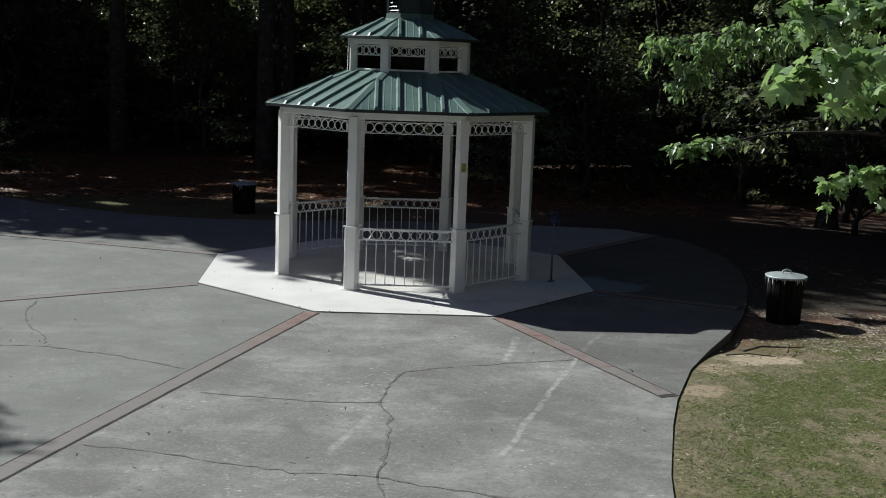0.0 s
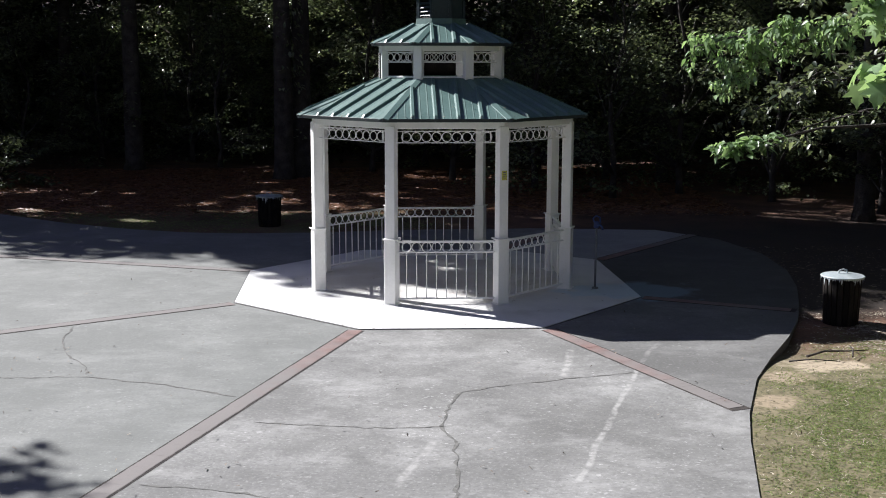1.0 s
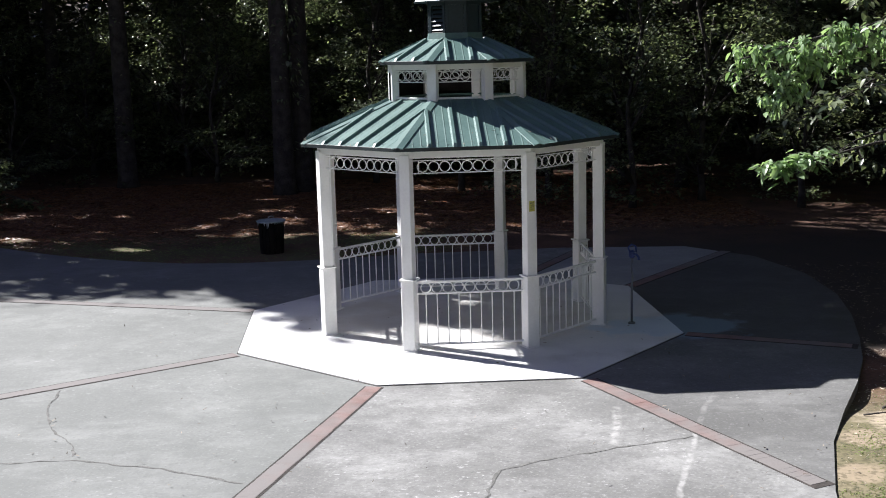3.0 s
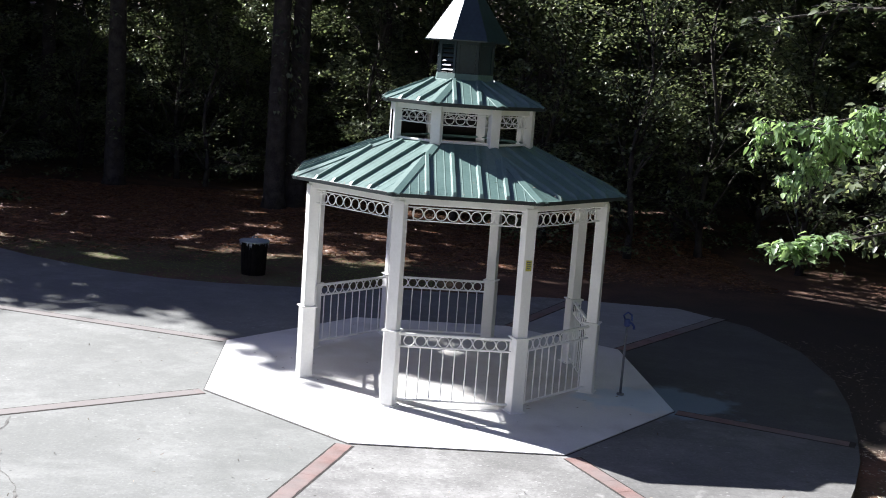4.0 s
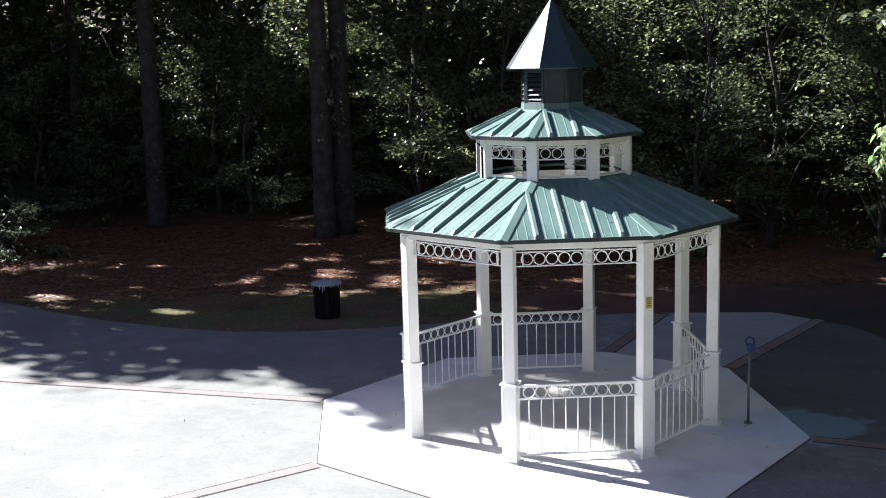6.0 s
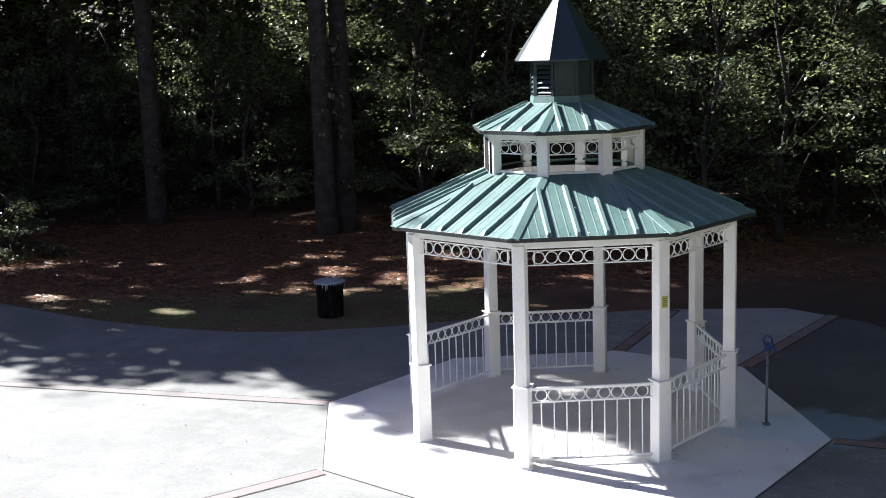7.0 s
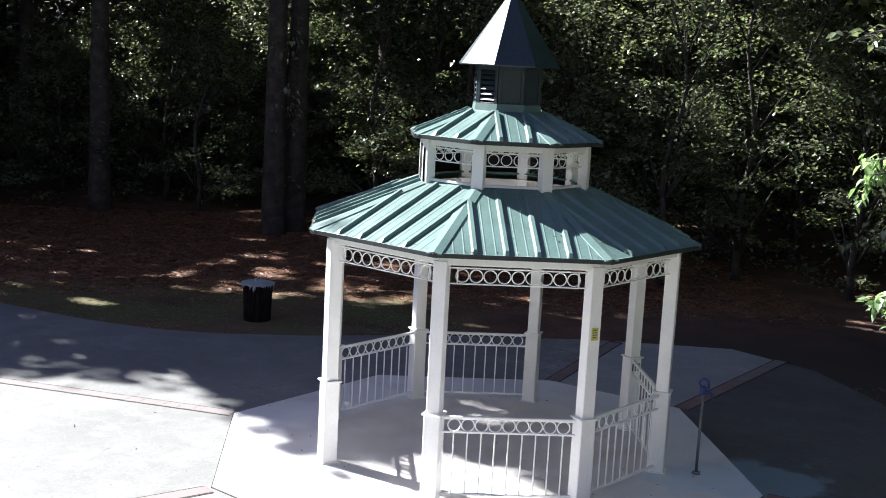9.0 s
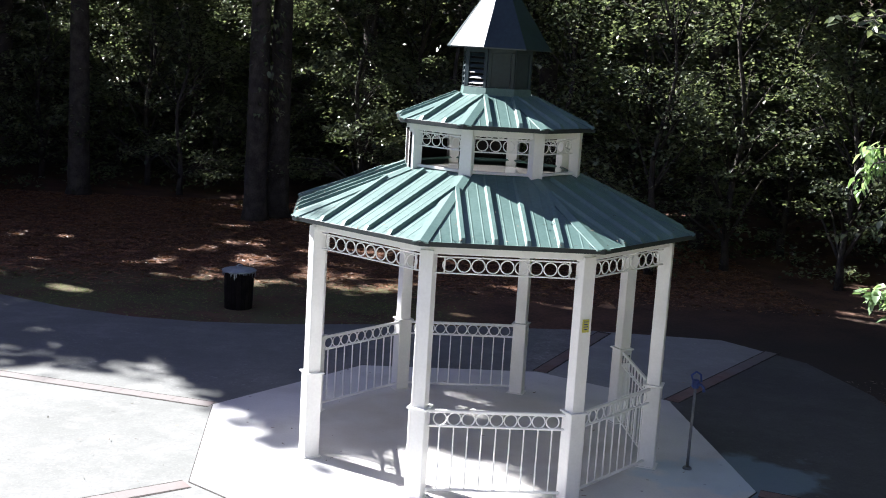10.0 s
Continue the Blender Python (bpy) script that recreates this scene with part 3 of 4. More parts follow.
def build_roof(name, r0, z0, r1, z1, ribs, label):
    """A hipped octagonal roof of metal panels with raised ribs and hip caps."""
    bm = bmesh.new()
    ring = [[bm.verts.new(corner(k, r, z)) for k in range(8)] for r, z in ((r0, z0 - 0.02), (r0 + 0.012, z0 - 0.02), (r0 + 0.012, z0 + 0.025), (r0 - 0.02, z0 + 0.025))]
    for a, b in zip(ring, ring[1:]):
        for k in range(8):
            bm.faces.new((a[k], a[(k + 1) % 8], b[(k + 1) % 8], b[k]))
    roof = part(name, bm, M_GREEN, gazebo, label)
    for k in range(8):
        a0, b0, a1, b1 = corner(k, r0, z0), corner(k + 1, r0, z0), corner(k, r1, z1), corner(k + 1, r1, z1)
        nrm = (b0 - a0).cross(a1 - a0).normalized()
        bm = bmesh.new()
        up = [bm.verts.new(p + nrm * 0.02) for p in (a0, b0, b1, a1)]
        lo = [bm.verts.new(p) for p in (a0, b0, b1, a1)]
        bm.faces.new(up)
        bm.faces.new(lo[::-1])
        for i in range(4):
            bm.faces.new((lo[i], lo[(i + 1) % 4], up[(i + 1) % 4], up[i]))
        part("roof_panel", bm, M_GREEN, roof)
        along = (b0 - a0).normalized()
        fall = nrm.cross(along)
        w0, w1 = (b0 - a0).length, (b1 - a1).length
        run = ((a1 + b1) / 2 - (a0 + b0) / 2).length
        mid = (a0 + b0) / 2
        # two fine stiffening beads in each pan
        for u in [((i - ribs / 2) * 0.3 + e) for i in range(ribs + 1) for e in (-0.05, 0.05)]:
            length = run if abs(u) < w1 / 2 else run * (w0 / 2 - abs(u)) / (w0 / 2 - w1 / 2)
            if length < 0.12:
                continue
            p = mid + along * u + nrm * 0.02
            bm = bmesh.new()
            e0, e1 = [[bm.verts.new(p + along * x + nrm * z + fall * q) for x, z in ((-0.01, 0), (0, 0.003), (0.01, 0))] for q in (0.004, length - 0.02)]
            for j in range(2):
                bm.faces.new((e0[j], e0[j + 1], e1[j + 1], e1[j]))
            part("roof_bead", bm, M_GREEN, roof)
        for i in range(ribs):
            u = (i - (ribs - 1) / 2) * 0.3
            length = run - 0.1 if abs(u) < w1 / 2 else run * (w0 / 2 - abs(u)) / (w0 / 2 - w1 / 2) - 0.03
            p = mid + along * u + nrm * 0.02
            bm = bmesh.new()
            prof = [(-0.034, 0), (-0.017, 0.034), (0.017, 0.034), (0.026, 0)]
            rows = [[bm.verts.new(p + along * x + nrm * z * lift + fall * q) for x, z in prof] for q, lift in ((0.0, 0.25), (0.05, 1.0), (length, 1.0))]
            for e0, e1 in zip(rows, rows[1:]):
                for j in range(3):
                    bm.faces.new((e0[j], e0[j + 1], e1[j + 1], e1[j]))
            bm.faces.new(rows[0][::-1])
            bm.faces.new(rows[-1])
            part("roof_rib", bm, M_GREEN, roof)
        # the hip cap over corner k
        c_prev = corner(k - 1, r0, z0)
        n2 = (a0 - c_prev).cross(a1 - c_prev).normalized()
        hip = (a1 - a0).normalized()
        sa, sb = (nrm.cross(hip)) * -1, n2.cross(hip)
        bm = bmesh.new()
        lift = (nrm + n2).normalized() * 0.036
        rows = []
        for p in (a0, a1 - hip * 0.1):
            rows.append([bm.verts.new(q) for q in (p + sb * 0.075 + n2 * 0.022, p + sb * 0.07 + n2 * 0.032, p + lift * 1.05, p + sa * 0.07 + nrm * 0.032, p + sa * 0.075 + nrm * 0.022)])
        for j in range(4):
            bm.faces.new((rows[0][j], rows[0][j + 1], rows[1][j + 1], rows[1][j]))
        bm.faces.new(rows[0][::-1])
        bm.faces.new(rows[1])
        part("hip_cap", bm, M_GREEN, roof)
    for k in range(8):
        length = side_frame(k, r0 + 0.014)[2]
        part("drip_edge", box(bmesh.new(), (length, 0.012, 0.042), side_matrix(k, r0 + 0.014, z0 + 0.004), 0.002), M_EAVE, roof, "dark eave trim")
    return roof


def build_cupola():
    rc, z0, z1 = 0.90, 2.99, 3.46
    # unseen lining added under the roof, pale so that it brightens the floor
    bm = bmesh.new()
    outer, inner = [[bm.verts.new(corner(k, q, z)) for k in range(8)] for q, z in ((1.98, 2.48), (0.84, 2.94))]
    for k in range(8):
        bm.faces.new((outer[k], inner[k], inner[(k + 1) % 8], outer[(k + 1) % 8]))
    part("roof_lining", bm, M_LINING, gazebo, "unseen roof lining, pale to bounce light onto the floor")
    for k in range(8):
        m = Matrix.Translation(corner(k, rc)) @ Matrix.Rotation(radians(-157.5 + 45 * k), 4, "Z")
        bm = box(bmesh.new(), (0.1, 0.125, z1 - z0 + 0.2), m @ pose(0, 0, (z0 + z1) / 2 - 0.1), 0.005)
        part("cupola_post", bm, M_WHITE, gazebo)
        mm = side_matrix(k, rc)
        length = side_frame(k, rc)[2]
        bm = box(bmesh.new(), (length + 0.03, 0.08, 0.08), mm @ pose(0, 0, z1 - 0.04), 0.004)
        part("cupola_beam", bm, M_WHITE, gazebo)
        # added boards that stop sun passing through the cupola, dark like the wood behind
        if k in (5, 6, 7):
            part("cupola_curb", box(bmesh.new(), (length + 0.06, 0.03, 0.36), side_matrix(k, rc + 0.05, z0 + 0.18), 0.003), M_SLAT, gazebo, "dark board added to block sun through the cupola")
        if k in (0, 1, 2):
            part("cupola_sill", box(bmesh.new(), (length - 0.1, 0.05, 0.025), mm @ pose(0, 0, z0 + 0.03), 0.003), M_WHITE, gazebo)
        bm = bmesh.new()
        for z in (z1 - 0.1, z1 - 0.235):
            box(bm, (length - 0.12, 0.02, 0.012), mm @ pose(0, 0, z))
        fr = part("cupola_frieze", bm, M_WHITE, gazebo)
        for i in range(4):
            shared("ring", RING_SMALL, fr, mm @ pose((i - 1.5) * 0.132, 0, z1 - 0.1675))


def build_tower():
    r, z0, z1 = 0.36, 3.70, 4.26
    # near-black core: the dark of the recess is put into its colour
    tower = part("vent_tower", prism(bmesh.new(), [tuple(corner(k, r - 0.05).to_2d()) for k in range(8)], z0, z1), M_SLAT, gazebo)
    for k in range(8):
        mm = side_matrix(k, r)
        length = side_frame(k, r)[2]
        bm = bmesh.new()
        for x, z, w, h in ((0, z0 + 0.075, length, 0.15), (0, z1 - 0.03, length, 0.07), (-length / 2 + 0.02, 4.0, 0.04, 0.42), (length / 2 - 0.02, 4.0, 0.04, 0.42)):
            box(bm, (w, 0.03, h), mm @ pose(x, 0.0, z), 0.003)
        part("louvre_frame", bm, M_TOWER, tower)
        if k in (1, 2, 3):
            part("vent_panel", box(bmesh.new(), (length - 0.08, 0.012, 0.4), mm @ pose(0, 0.006, 4.02)), M_TOWER, tower, "plain dark green panel")
            continue
        for i in range(6):
            bm = box(bmesh.new(), (length - 0.08, 0.036, 0.01), mm @ pose(0, 0.0, 3.888 + i * 0.056, 57))
            part("louvre_slat", bm, M_TOWER, tower)
    bm = bmesh.new()
    foot, head = [[bm.verts.new(corner(k, q, z)) for k in range(8)] for q, z in ((0.4, 3.7), (0.378, 3.84))]
    for k in range(8):
        bm.faces.new((foot[k], foot[(k + 1) % 8], head[(k + 1) % 8], head[k]))
    part("flashing", bm, M_GREEN, tower)
    bm = bmesh.new()
    low = [bm.verts.new(corner(k, 0.561, 4.236)) for k in range(8)]
    rim = [bm.verts.new(corner(k, 0.565, 4.25)) for k in range(8)]
    inner = [bm.verts.new(corner(k, 0.36, 4.245)) for k in range(8)]
    top = bm.verts.new((0, 0, 5.06))
    for k in range(8):
        j = (k + 1) % 8
        bm.faces.new((low[k], low[j], rim[j], rim[k]))
        bm.faces.new((rim[k], rim[j], top))
        bm.faces.new((inner[k], inner[j], low[j], low[k]))
    part("spire", bm, M_TOWER, gazebo)


build_posts()
for k in (1, 2, 3, 5, 6, 7):
    build_rail(k)
for k in range(8):
    build_frieze(k)
build_roof("roof", RE, ZE, 0.86, 3.0, 4, "green standing-seam metal roof")
build_cupola()
build_roof("upper_roof", 1.07, 3.47, 0.36, 3.755, 2, "small green metal upper roof")
build_tower()


# ---- litter bins ----
def litter_bin(x, y, turn, label):
    bin_ = empty("litter_bin", pose(x, y, -0.06, 0, 0, turn) @ Matrix.Scale(0.86, 4))
    tagged(bin_, label, "litter bin", "litter bins")
    bm = bmesh.new()
    bmesh.ops.create_cone(bm, cap_ends=True, segments=24, radius1=0.225, radius2=0.24, depth=0.7, matrix=pose(0, 0, 0.36))
    part("drum", bm, M_SLAT, bin_)
    for i in range(20):
        a = i * 18
        bm = box(bmesh.new(), (0.028, 0.07, 0.68), pose(0, 0, 0, 0, 0, a) @ pose(0.25, 0, 0.37, 0, 2, 0), 0.006)
        part("slat", bm, M_SLAT, bin_)
    bm = bmesh.new()
    prof = [(0.312, 0.735), (0.318, 0.748), (0.306, 0.758), (0.285, 0.752), (0.26, 0.762), (0.14, 0.782), (0.02, 0.788)]
    rows = [[bm.verts.new((r * math.cos(i * math.tau / 28), r * math.sin(i * math.tau / 28), z)) for i in range(28)] for r, z in prof]
    for a, b in zip(rows, rows[1:]):
        for i in range(28):
            bm.faces.new((a[i], a[(i + 1) % 28], b[(i + 1) % 28], b[i])).smooth = True
    bm.faces.new(rows[-1])
    lid = part("lid", bm, M_LIDM, bin_, "domed grey steel lid")
    bm = tube(bmesh.new(), [(-0.07, 0, 0.78), (-0.06, 0, 0.83), (0, 0, 0.845), (0.06, 0, 0.83), (0.07, 0, 0.78)], 0.012, 8)
    part("lid_handle", bm, M_LIDM, lid)
    # the torn edge of the plastic liner, caught under the lid
    bm = bmesh.new()
    rng = random.Random(int(turn))
    for i in range(60):
        a, b = i * math.tau / 60, (i + 1) * math.tau / 60
        d = 0.015 + (rng.random() ** 3) * 0.13
        q = [(0.306, a, 0.738), (0.306, b, 0.738), (0.309, (a + b) / 2, 0.738 - d)]
        bm.faces.new([bm.verts.new((u * math.cos(v), u * math.sin(v), z)) for u, v, z in q])
    part("liner_edge", bm, M_LIDM, bin_, "torn pale plastic liner edge")
    return bin_


litter_bin(4.98, -2.95, 10, "dark slatted litter bin with pale steel lid")
litter_bin(-3.12, 5.97, 40, "dark slatted litter bin in tree shade beside the plaza")


# ---- cracks in the paving ----
def crack(pts, width, seed):
    rng = random.Random(seed)
    line = []
    for (x0, y0), (x1, y1) in zip(pts, pts[1:]):
        n = max(2, int(math.hypot(x1 - x0, y1 - y0) / 0.09))
        for i in range(n):
            f = i / n
            line.append((x0 + (x1 - x0) * f + rng.gauss(0, 0.012), y0 + (y1 - y0) * f + rng.gauss(0, 0.012)))
    bm = bmesh.new()
    rows = []
    for i, (x, y) in enumerate(line):
        a, b = line[max(i - 1, 0)], line[min(i + 1, len(line) - 1)]
        d = Vector((b[0] - a[0], b[1] - a[1])).normalized()
        w = width * rng.uniform(0.1, 1.2) * (0.25 if i in (0, len(line) - 1) else 1)
        rows.append([bm.verts.new((x + e * d.y * w, y - e * d.x * w, 0.003)) for e in (-1, 1)])
    for r0, r1 in zip(rows, rows[1:]):
        bm.faces.new((r0[0], r0[1], r1[1], r1[0]))
    part("crack", bm, M_CRACK, plaza, "dark hairline crack")


crack([(1.82, -5.33), (1.25, -5.5), (0.66, -5.69), (0.2, -5.86), (-0.09, -6.0), (-0.22, -6.46), (-0.31, -7.09), (-0.22, -7.58), (-0.22, -8.06), (-0.29, -8.79), (-0.32, -9.11), (-0.25, -9.9), (-0.5, -10.6)], 0.017, 1)
crack([(-0.3, -7.1), (-0.8, -7.12), (-1.2, -7.06), (-1.7, -6.98), (-2.14, -6.85)], 0.01, 2)
crack([(-2.3, -6.08), (-3.09, -5.58), (-3.97, -5.26), (-4.85, -5.25), (-6.4, -5.0)], 0.016, 3)
crack([(-4.7, -2.9), (-4.66, -3.6), (-4.38, -4.38), (-4.08, -4.8), (-3.97, -5.26)], 0.016, 4)
crack([(-2.76, -8.45), (-2.16, -8.61), (-1.55, -8.86), (-1.0, -9.03), (-0.33, -9.1), (0.01, -9.27), (0.6, -9.5), (1.3, -9.6)], 0.014, 5)


# ---- the water tap on the slab ----
def water_tap(x, y):
    ob = empty("water_tap", pose(x, y, 0.014))
    tagged(ob, "thin grey standpipe water tap with a blue handle", "water tap")
    bm = tube(bmesh.new(), [(0, 0, 0), (0, 0, 0.45), (0.004, 0, 0.9)], [0.016, 0.015, 0.015], 10)
    part("pipe", bm, M_PIPE, ob)
    bm = box(bmesh.new(), (0.075, 0.06, 0.1), pose(0, 0, 0.93), 0.015)
    tube(bm, [(0.02, -0.02, 0.93), (0.05, -0.04, 0.93), (0.075, -0.055, 0.9), (0.08, -0.058, 0.86)], [0.018, 0.018, 0.016, 0.018], 8)
    part("head", bm, M_BLUE, ob, "blue painted cast head")
    bm = tube(bmesh.new(), [(-0.03, 0, 0.97), (-0.05, 0, 1.02), (0.0, 0, 1.06), (0.05, 0, 1.03), (0.06, 0, 0.95)], 0.012, 8)
    part("handle", bm, M_BLUE, ob)
    bm = tube(bmesh.new(), [(0, 0, 0), (0, 0, 0.02)], [0.05, 0.045], 12)
    part("foot", bm, M_PIPE, ob)


water_tap(2.2, -0.8)


def sticker(k, z, size, out, name, material, label):
    """A small plate fixed to a face of post k."""
    m = Matrix.Translation(corner(k, RP)) @ Matrix.Rotation(radians(-157.5 + 45 * k), 4, "Z") @ out
    ob = part(name, box(bmesh.new(), size, m @ pose(0, 0, z), 0.001), material)
    tagged(ob, label, name.replace("_", " "))
    return ob


notice = sticker(2, 1.76, (0.004, 0.075, 0.125), pose(0.072, 0, 0), "notice_sticker", M_YELLOW, "small yellow paper notice stuck on a gazebo post")
for i in range(4):
    m = Matrix.Translation(corner(2, RP)) @ Matrix.Rotation(radians(-67.5), 4, "Z")
    part("text_bar", box(bmesh.new(), (0.002, 0.05 - 0.008 * (i % 2), 0.008), m @ pose(0.0755, 0, 1.8 - i * 0.024)), M_BLUE, notice)
sticker(4, 0.79, (0.1, 0.012, 0.09), pose(0, -0.09, 0), "outlet_box", M_PIPE, "small dark grey outlet box on a gazebo post")


# ---- trees ----
# The edge of the trees' shade on the paving.
EDGE_X = [-30, -9, -7.6, -6.1, -5.4, -4.1, -2.9, -2.3, -1.65, -1.4, -1.0, -0.5, 0.2, 0.45, 0.55, 0.7, 1.2, 3, 4.6, 5.6, 6.8, 9, 30]
EDGE_Y = [5.2, 4.0, 3.2, 1.6, 2.5, 2.8, 1.9, 0.3, -0.2, -0.45, -0.72, -0.82, -0.75, -0.95, -1.2, -1.85, -1.9, -0.9, -2.0, -2.5, -2.1, -1.6, 1]
# Gaps in the canopy, as middles and radii of the light that they let down.
GAPS = [(0.45, 0.95, 0.55), (0.1, 1.5, 0.4), (-1.3, 0.2, 0.16), (-1.25, 1.2, 0.3), (1.5, 1.9, 0.3), (8.8, 6.8, 1.2), (-8.4, 8.5, 0.7), (-1.3, 8.6, 0.5)]
# Thin parts of the canopy: middle, half width, half depth, and how much of the leaves stays.
LIT = [(2.6, 15.8, 3.0, 2.6, -0.45), (-3.6, 17.4, 2.0, 2.4, -0.65), (10.0, 8.0, 3.2, 2.6, -0.9), (-2.0, 9.8, 3.0, 3.0, -0.2), (5.5, 20, 4, 4, -0.1), (0.2, 12.2, 0.7, 0.6, -0.3), (-9.8, 12.4, 1.0, 1.0, -0.3), (-8.6, 15.5, 2.6, 2.8, 0.3), (5.6, 9.7, 2.7, 3.0, 0.7), (8.8, 12.8, 2.8, 2.3, 0.6), (-5.7, 14.8, 2.3, 1.9, 0.5), (-7.2, 17.8, 2.0, 2.0, 0.5)]


def shaded(p, rng):
    """Which of the points p may carry leaves."""
    gx, gy = p[:, 0] - SUN.x / SUN.z * p[:, 2], p[:, 1] - SUN.y / SUN.z * p[:, 2]
    rag = np.array([noise.noise((a * 1.1, b * 0.6, 6.0)) for a, b in zip(gx, gy)])
    near = np.clip(1.5 - np.abs(gx - 0.25) / 0.6, 0, 1)
    keep = gy > np.interp(gx, EDGE_X, EDGE_Y) + 0.1 + (0.6 - 0.4 * near) * rag + rng.normal(0.0, 1.0, len(p)) * (0.42 - 0.3 * near)
    dapple = np.array([0.45 * noise.noise((a * 0.8, b * 0.8, 4.0)) + 0.6 * noise.noise((a * 2.3, b * 2.3, 9.0)) + 0.6 * noise.noise((a * 5.2, b * 5.2, 3.0)) for a, b in zip(gx, gy)])
    open_to = np.interp(gy, [1, 2.5, 5, 6.5, 7.5, 13, 16, 19], [0.55, 0.33, 0.3, 0.02, -0.02, 0.05, 0.22, 0.6])
    for x, y, rx, ry, v in LIT:
        open_to = np.where(np.hypot((gx - x) / rx, (gy - y) / ry) < 1, v, open_to)
    # deep in the wood light falls in larger pools
    pools = np.array([0.95 * noise.noise((a * 0.32, b * 0.45, 2.0)) + 0.6 * noise.noise((a * 1.1, b * 1.2, 5.0)) + 0.35 * noise.noise((a * 2.8, b * 2.8, 8.0)) for a, b in zip(gx, gy)])
    deep = np.maximum(np.clip((gy - 11.5) / 2.0, 0, 1), np.clip((gx - 4.5) / 1.5, 0, 1) * np.clip((gy - 4.0) / 1.5, 0, 1))
    feather = rng.normal(0.0, 0.3, len(p)) * np.clip((6.5 - gy) / 2.0, 0.25, 1)
    keep &= (dapple + feather) * (1 - deep) + (pools - 0.12) * deep < open_to
    for x, y, r in GAPS:
        keep &= np.hypot(gx - x, gy - y) > r * rng.uniform(0.6, 1.1, len(p))
    return keep


def trunk_and_limbs(ob, h, r, tips, rng, bend=0.06):
    n = 10
    ph = rng.uniform(0, 6, 2)
    pts = [(bend * math.sin(i * 0.9 + ph[0]) * i / n * 3, bend * math.cos(i * 0.8 + ph[1]) * i / n * 3, h * i / n) for i in range(n + 1)]
    rad = [r * (1.4 if i == 0 else 1.06 - 0.8 * i / n) for i in range(n + 1)]
    pts.insert(1, (0, 0, 0.35))
    rad.insert(1, r * 1.08)
    part("trunk", tube(bmesh.new(), pts, rad, 14), M_BARK, ob)
    for c in tips:
        i = int(min(n, max(2, n * (c[2] - 0.35 * math.hypot(c[0], c[1])) / h)))
        b = pts[i]
        mid = [(b[j] * 0.45 + c[j] * 0.55) + (0.25 if j == 2 else 0) for j in range(3)]
        part("limb", tube(bmesh.new(), [b, mid, c], [rad[i] * 0.5, rad[i] * 0.28, 0.015], 6), M_BARK, ob)


def tree(x, y, h, r, crown, seed, leaf=0.34, count=15000, limbs=8, bend=0.06, free=False, label="tall broad-leaved tree with a bare grey-brown trunk"):
    """crown: height of its middle, radius across, half its height."""
    rng = np.random.default_rng(seed)
    ob = empty("tree", pose(x, y, rise(x, y) - 0.1))
    tagged(ob, label, "tree", "woodland trees")
    cz, cr, ch = crown
    u = rng.normal(0, 1, (70, 3))
    u *= (rng.uniform(0.15, 1, 70) ** 0.4 / np.linalg.norm(u, axis=1))[:, None]
    cl = u * (cr, cr, ch) + (0, 0, cz)
    trunk_and_limbs(ob, h, r, [tuple(c) for c in cl[:limbs]], rng, bend)
    p = cl[rng.integers(0, len(cl), count)] + rng.normal(0, 1, (count, 3)) * (cr * 0.16, cr * 0.16, ch * 0.13)
    w = p + (x, y, rise(x, y))
    p = p[w[:, 2] > 6.6] if free else p[shaded(w, rng)]
    if len(p):
        me = leaf_mesh("crown", p, leaf, rng)
        me.materials.append(M_LEAF_HIGH)
        shared("crown", me, ob, Matrix())
    return ob


tree(-8.22, 17.85, 19, 0.26, (13, 4.5, 4.5), 1, bend=0.0)
tree(-3.58, 15.0, 18, 0.26, (12.0, 5.8, 4), 2, count=24000, bend=0.0)
tree(-3.12, 15.6, 17, 0.27, (12.0, 6.2, 4), 3, count=26000, bend=0.0)
# added tree, kept out of sight, whose crown shades the ground at the right
tree(6.6, 13.9, 17, 0.15, (12.0, 4.4, 3.4), 4, limbs=6, label="slender tree added behind the saplings to shade the right")
# the rest of the grove, mostly beyond the sides of the view
GROVE = [(-25, 19), (-20, 17), (-16, 14.5), (-13, 13), (-14.5, 19), (-11.5, 23), (-18, 23.5), (-23, 25), (-6, 23.5), (-1, 20.5), (3.5, 17.5), (8, 18), (12, 15), (2, 24), (8.5, 24), (-14, 29), (-7, 31), (0, 30),
         (14.5, 21), (18, 14), (13.5, 9.5), (-28, 30), (-21, 33), (7, 31), (15, 29), (-31, 22), (-12.5, 34), (21, 22), (12.5, 3.5), (17, 7), (-26, 38), (-23, 29), (-27, 33), (-16, 33), (-24, 35), (-17, 38), (-33, 34), (-10, 40), (-38, 40), (-30, 46), (-20, 46), (-24, 52), (-32, 53), (-14, 51), (-6, 48), (-38, 48), (-28, 58), (-18, 58), (2, 47), (-43, 44)]
for i, (x, y) in enumerate(GROVE):
    h = 17 + (i * 7 % 5)
    tree(x, y, h, 0.2 + 0.03 * (i % 4), (h - 5.5, 4.3, 4.8), 10 + i, 0.34 if i < 8 else 0.6, limbs=5, count=16000 if i < 8 else 7500)
# trees added with crowns out of view, to keep skylight off the right side
for i, (x, y) in enumerate([(9.2, 2.0), (10.4, -3.6), (9.0, 6.2), (12.5, -8.5)]):
    tree(x, y, 14, 0.2, (10.4, 5.0, 3.4), 80 + i, limbs=6, count=5000, free=True)


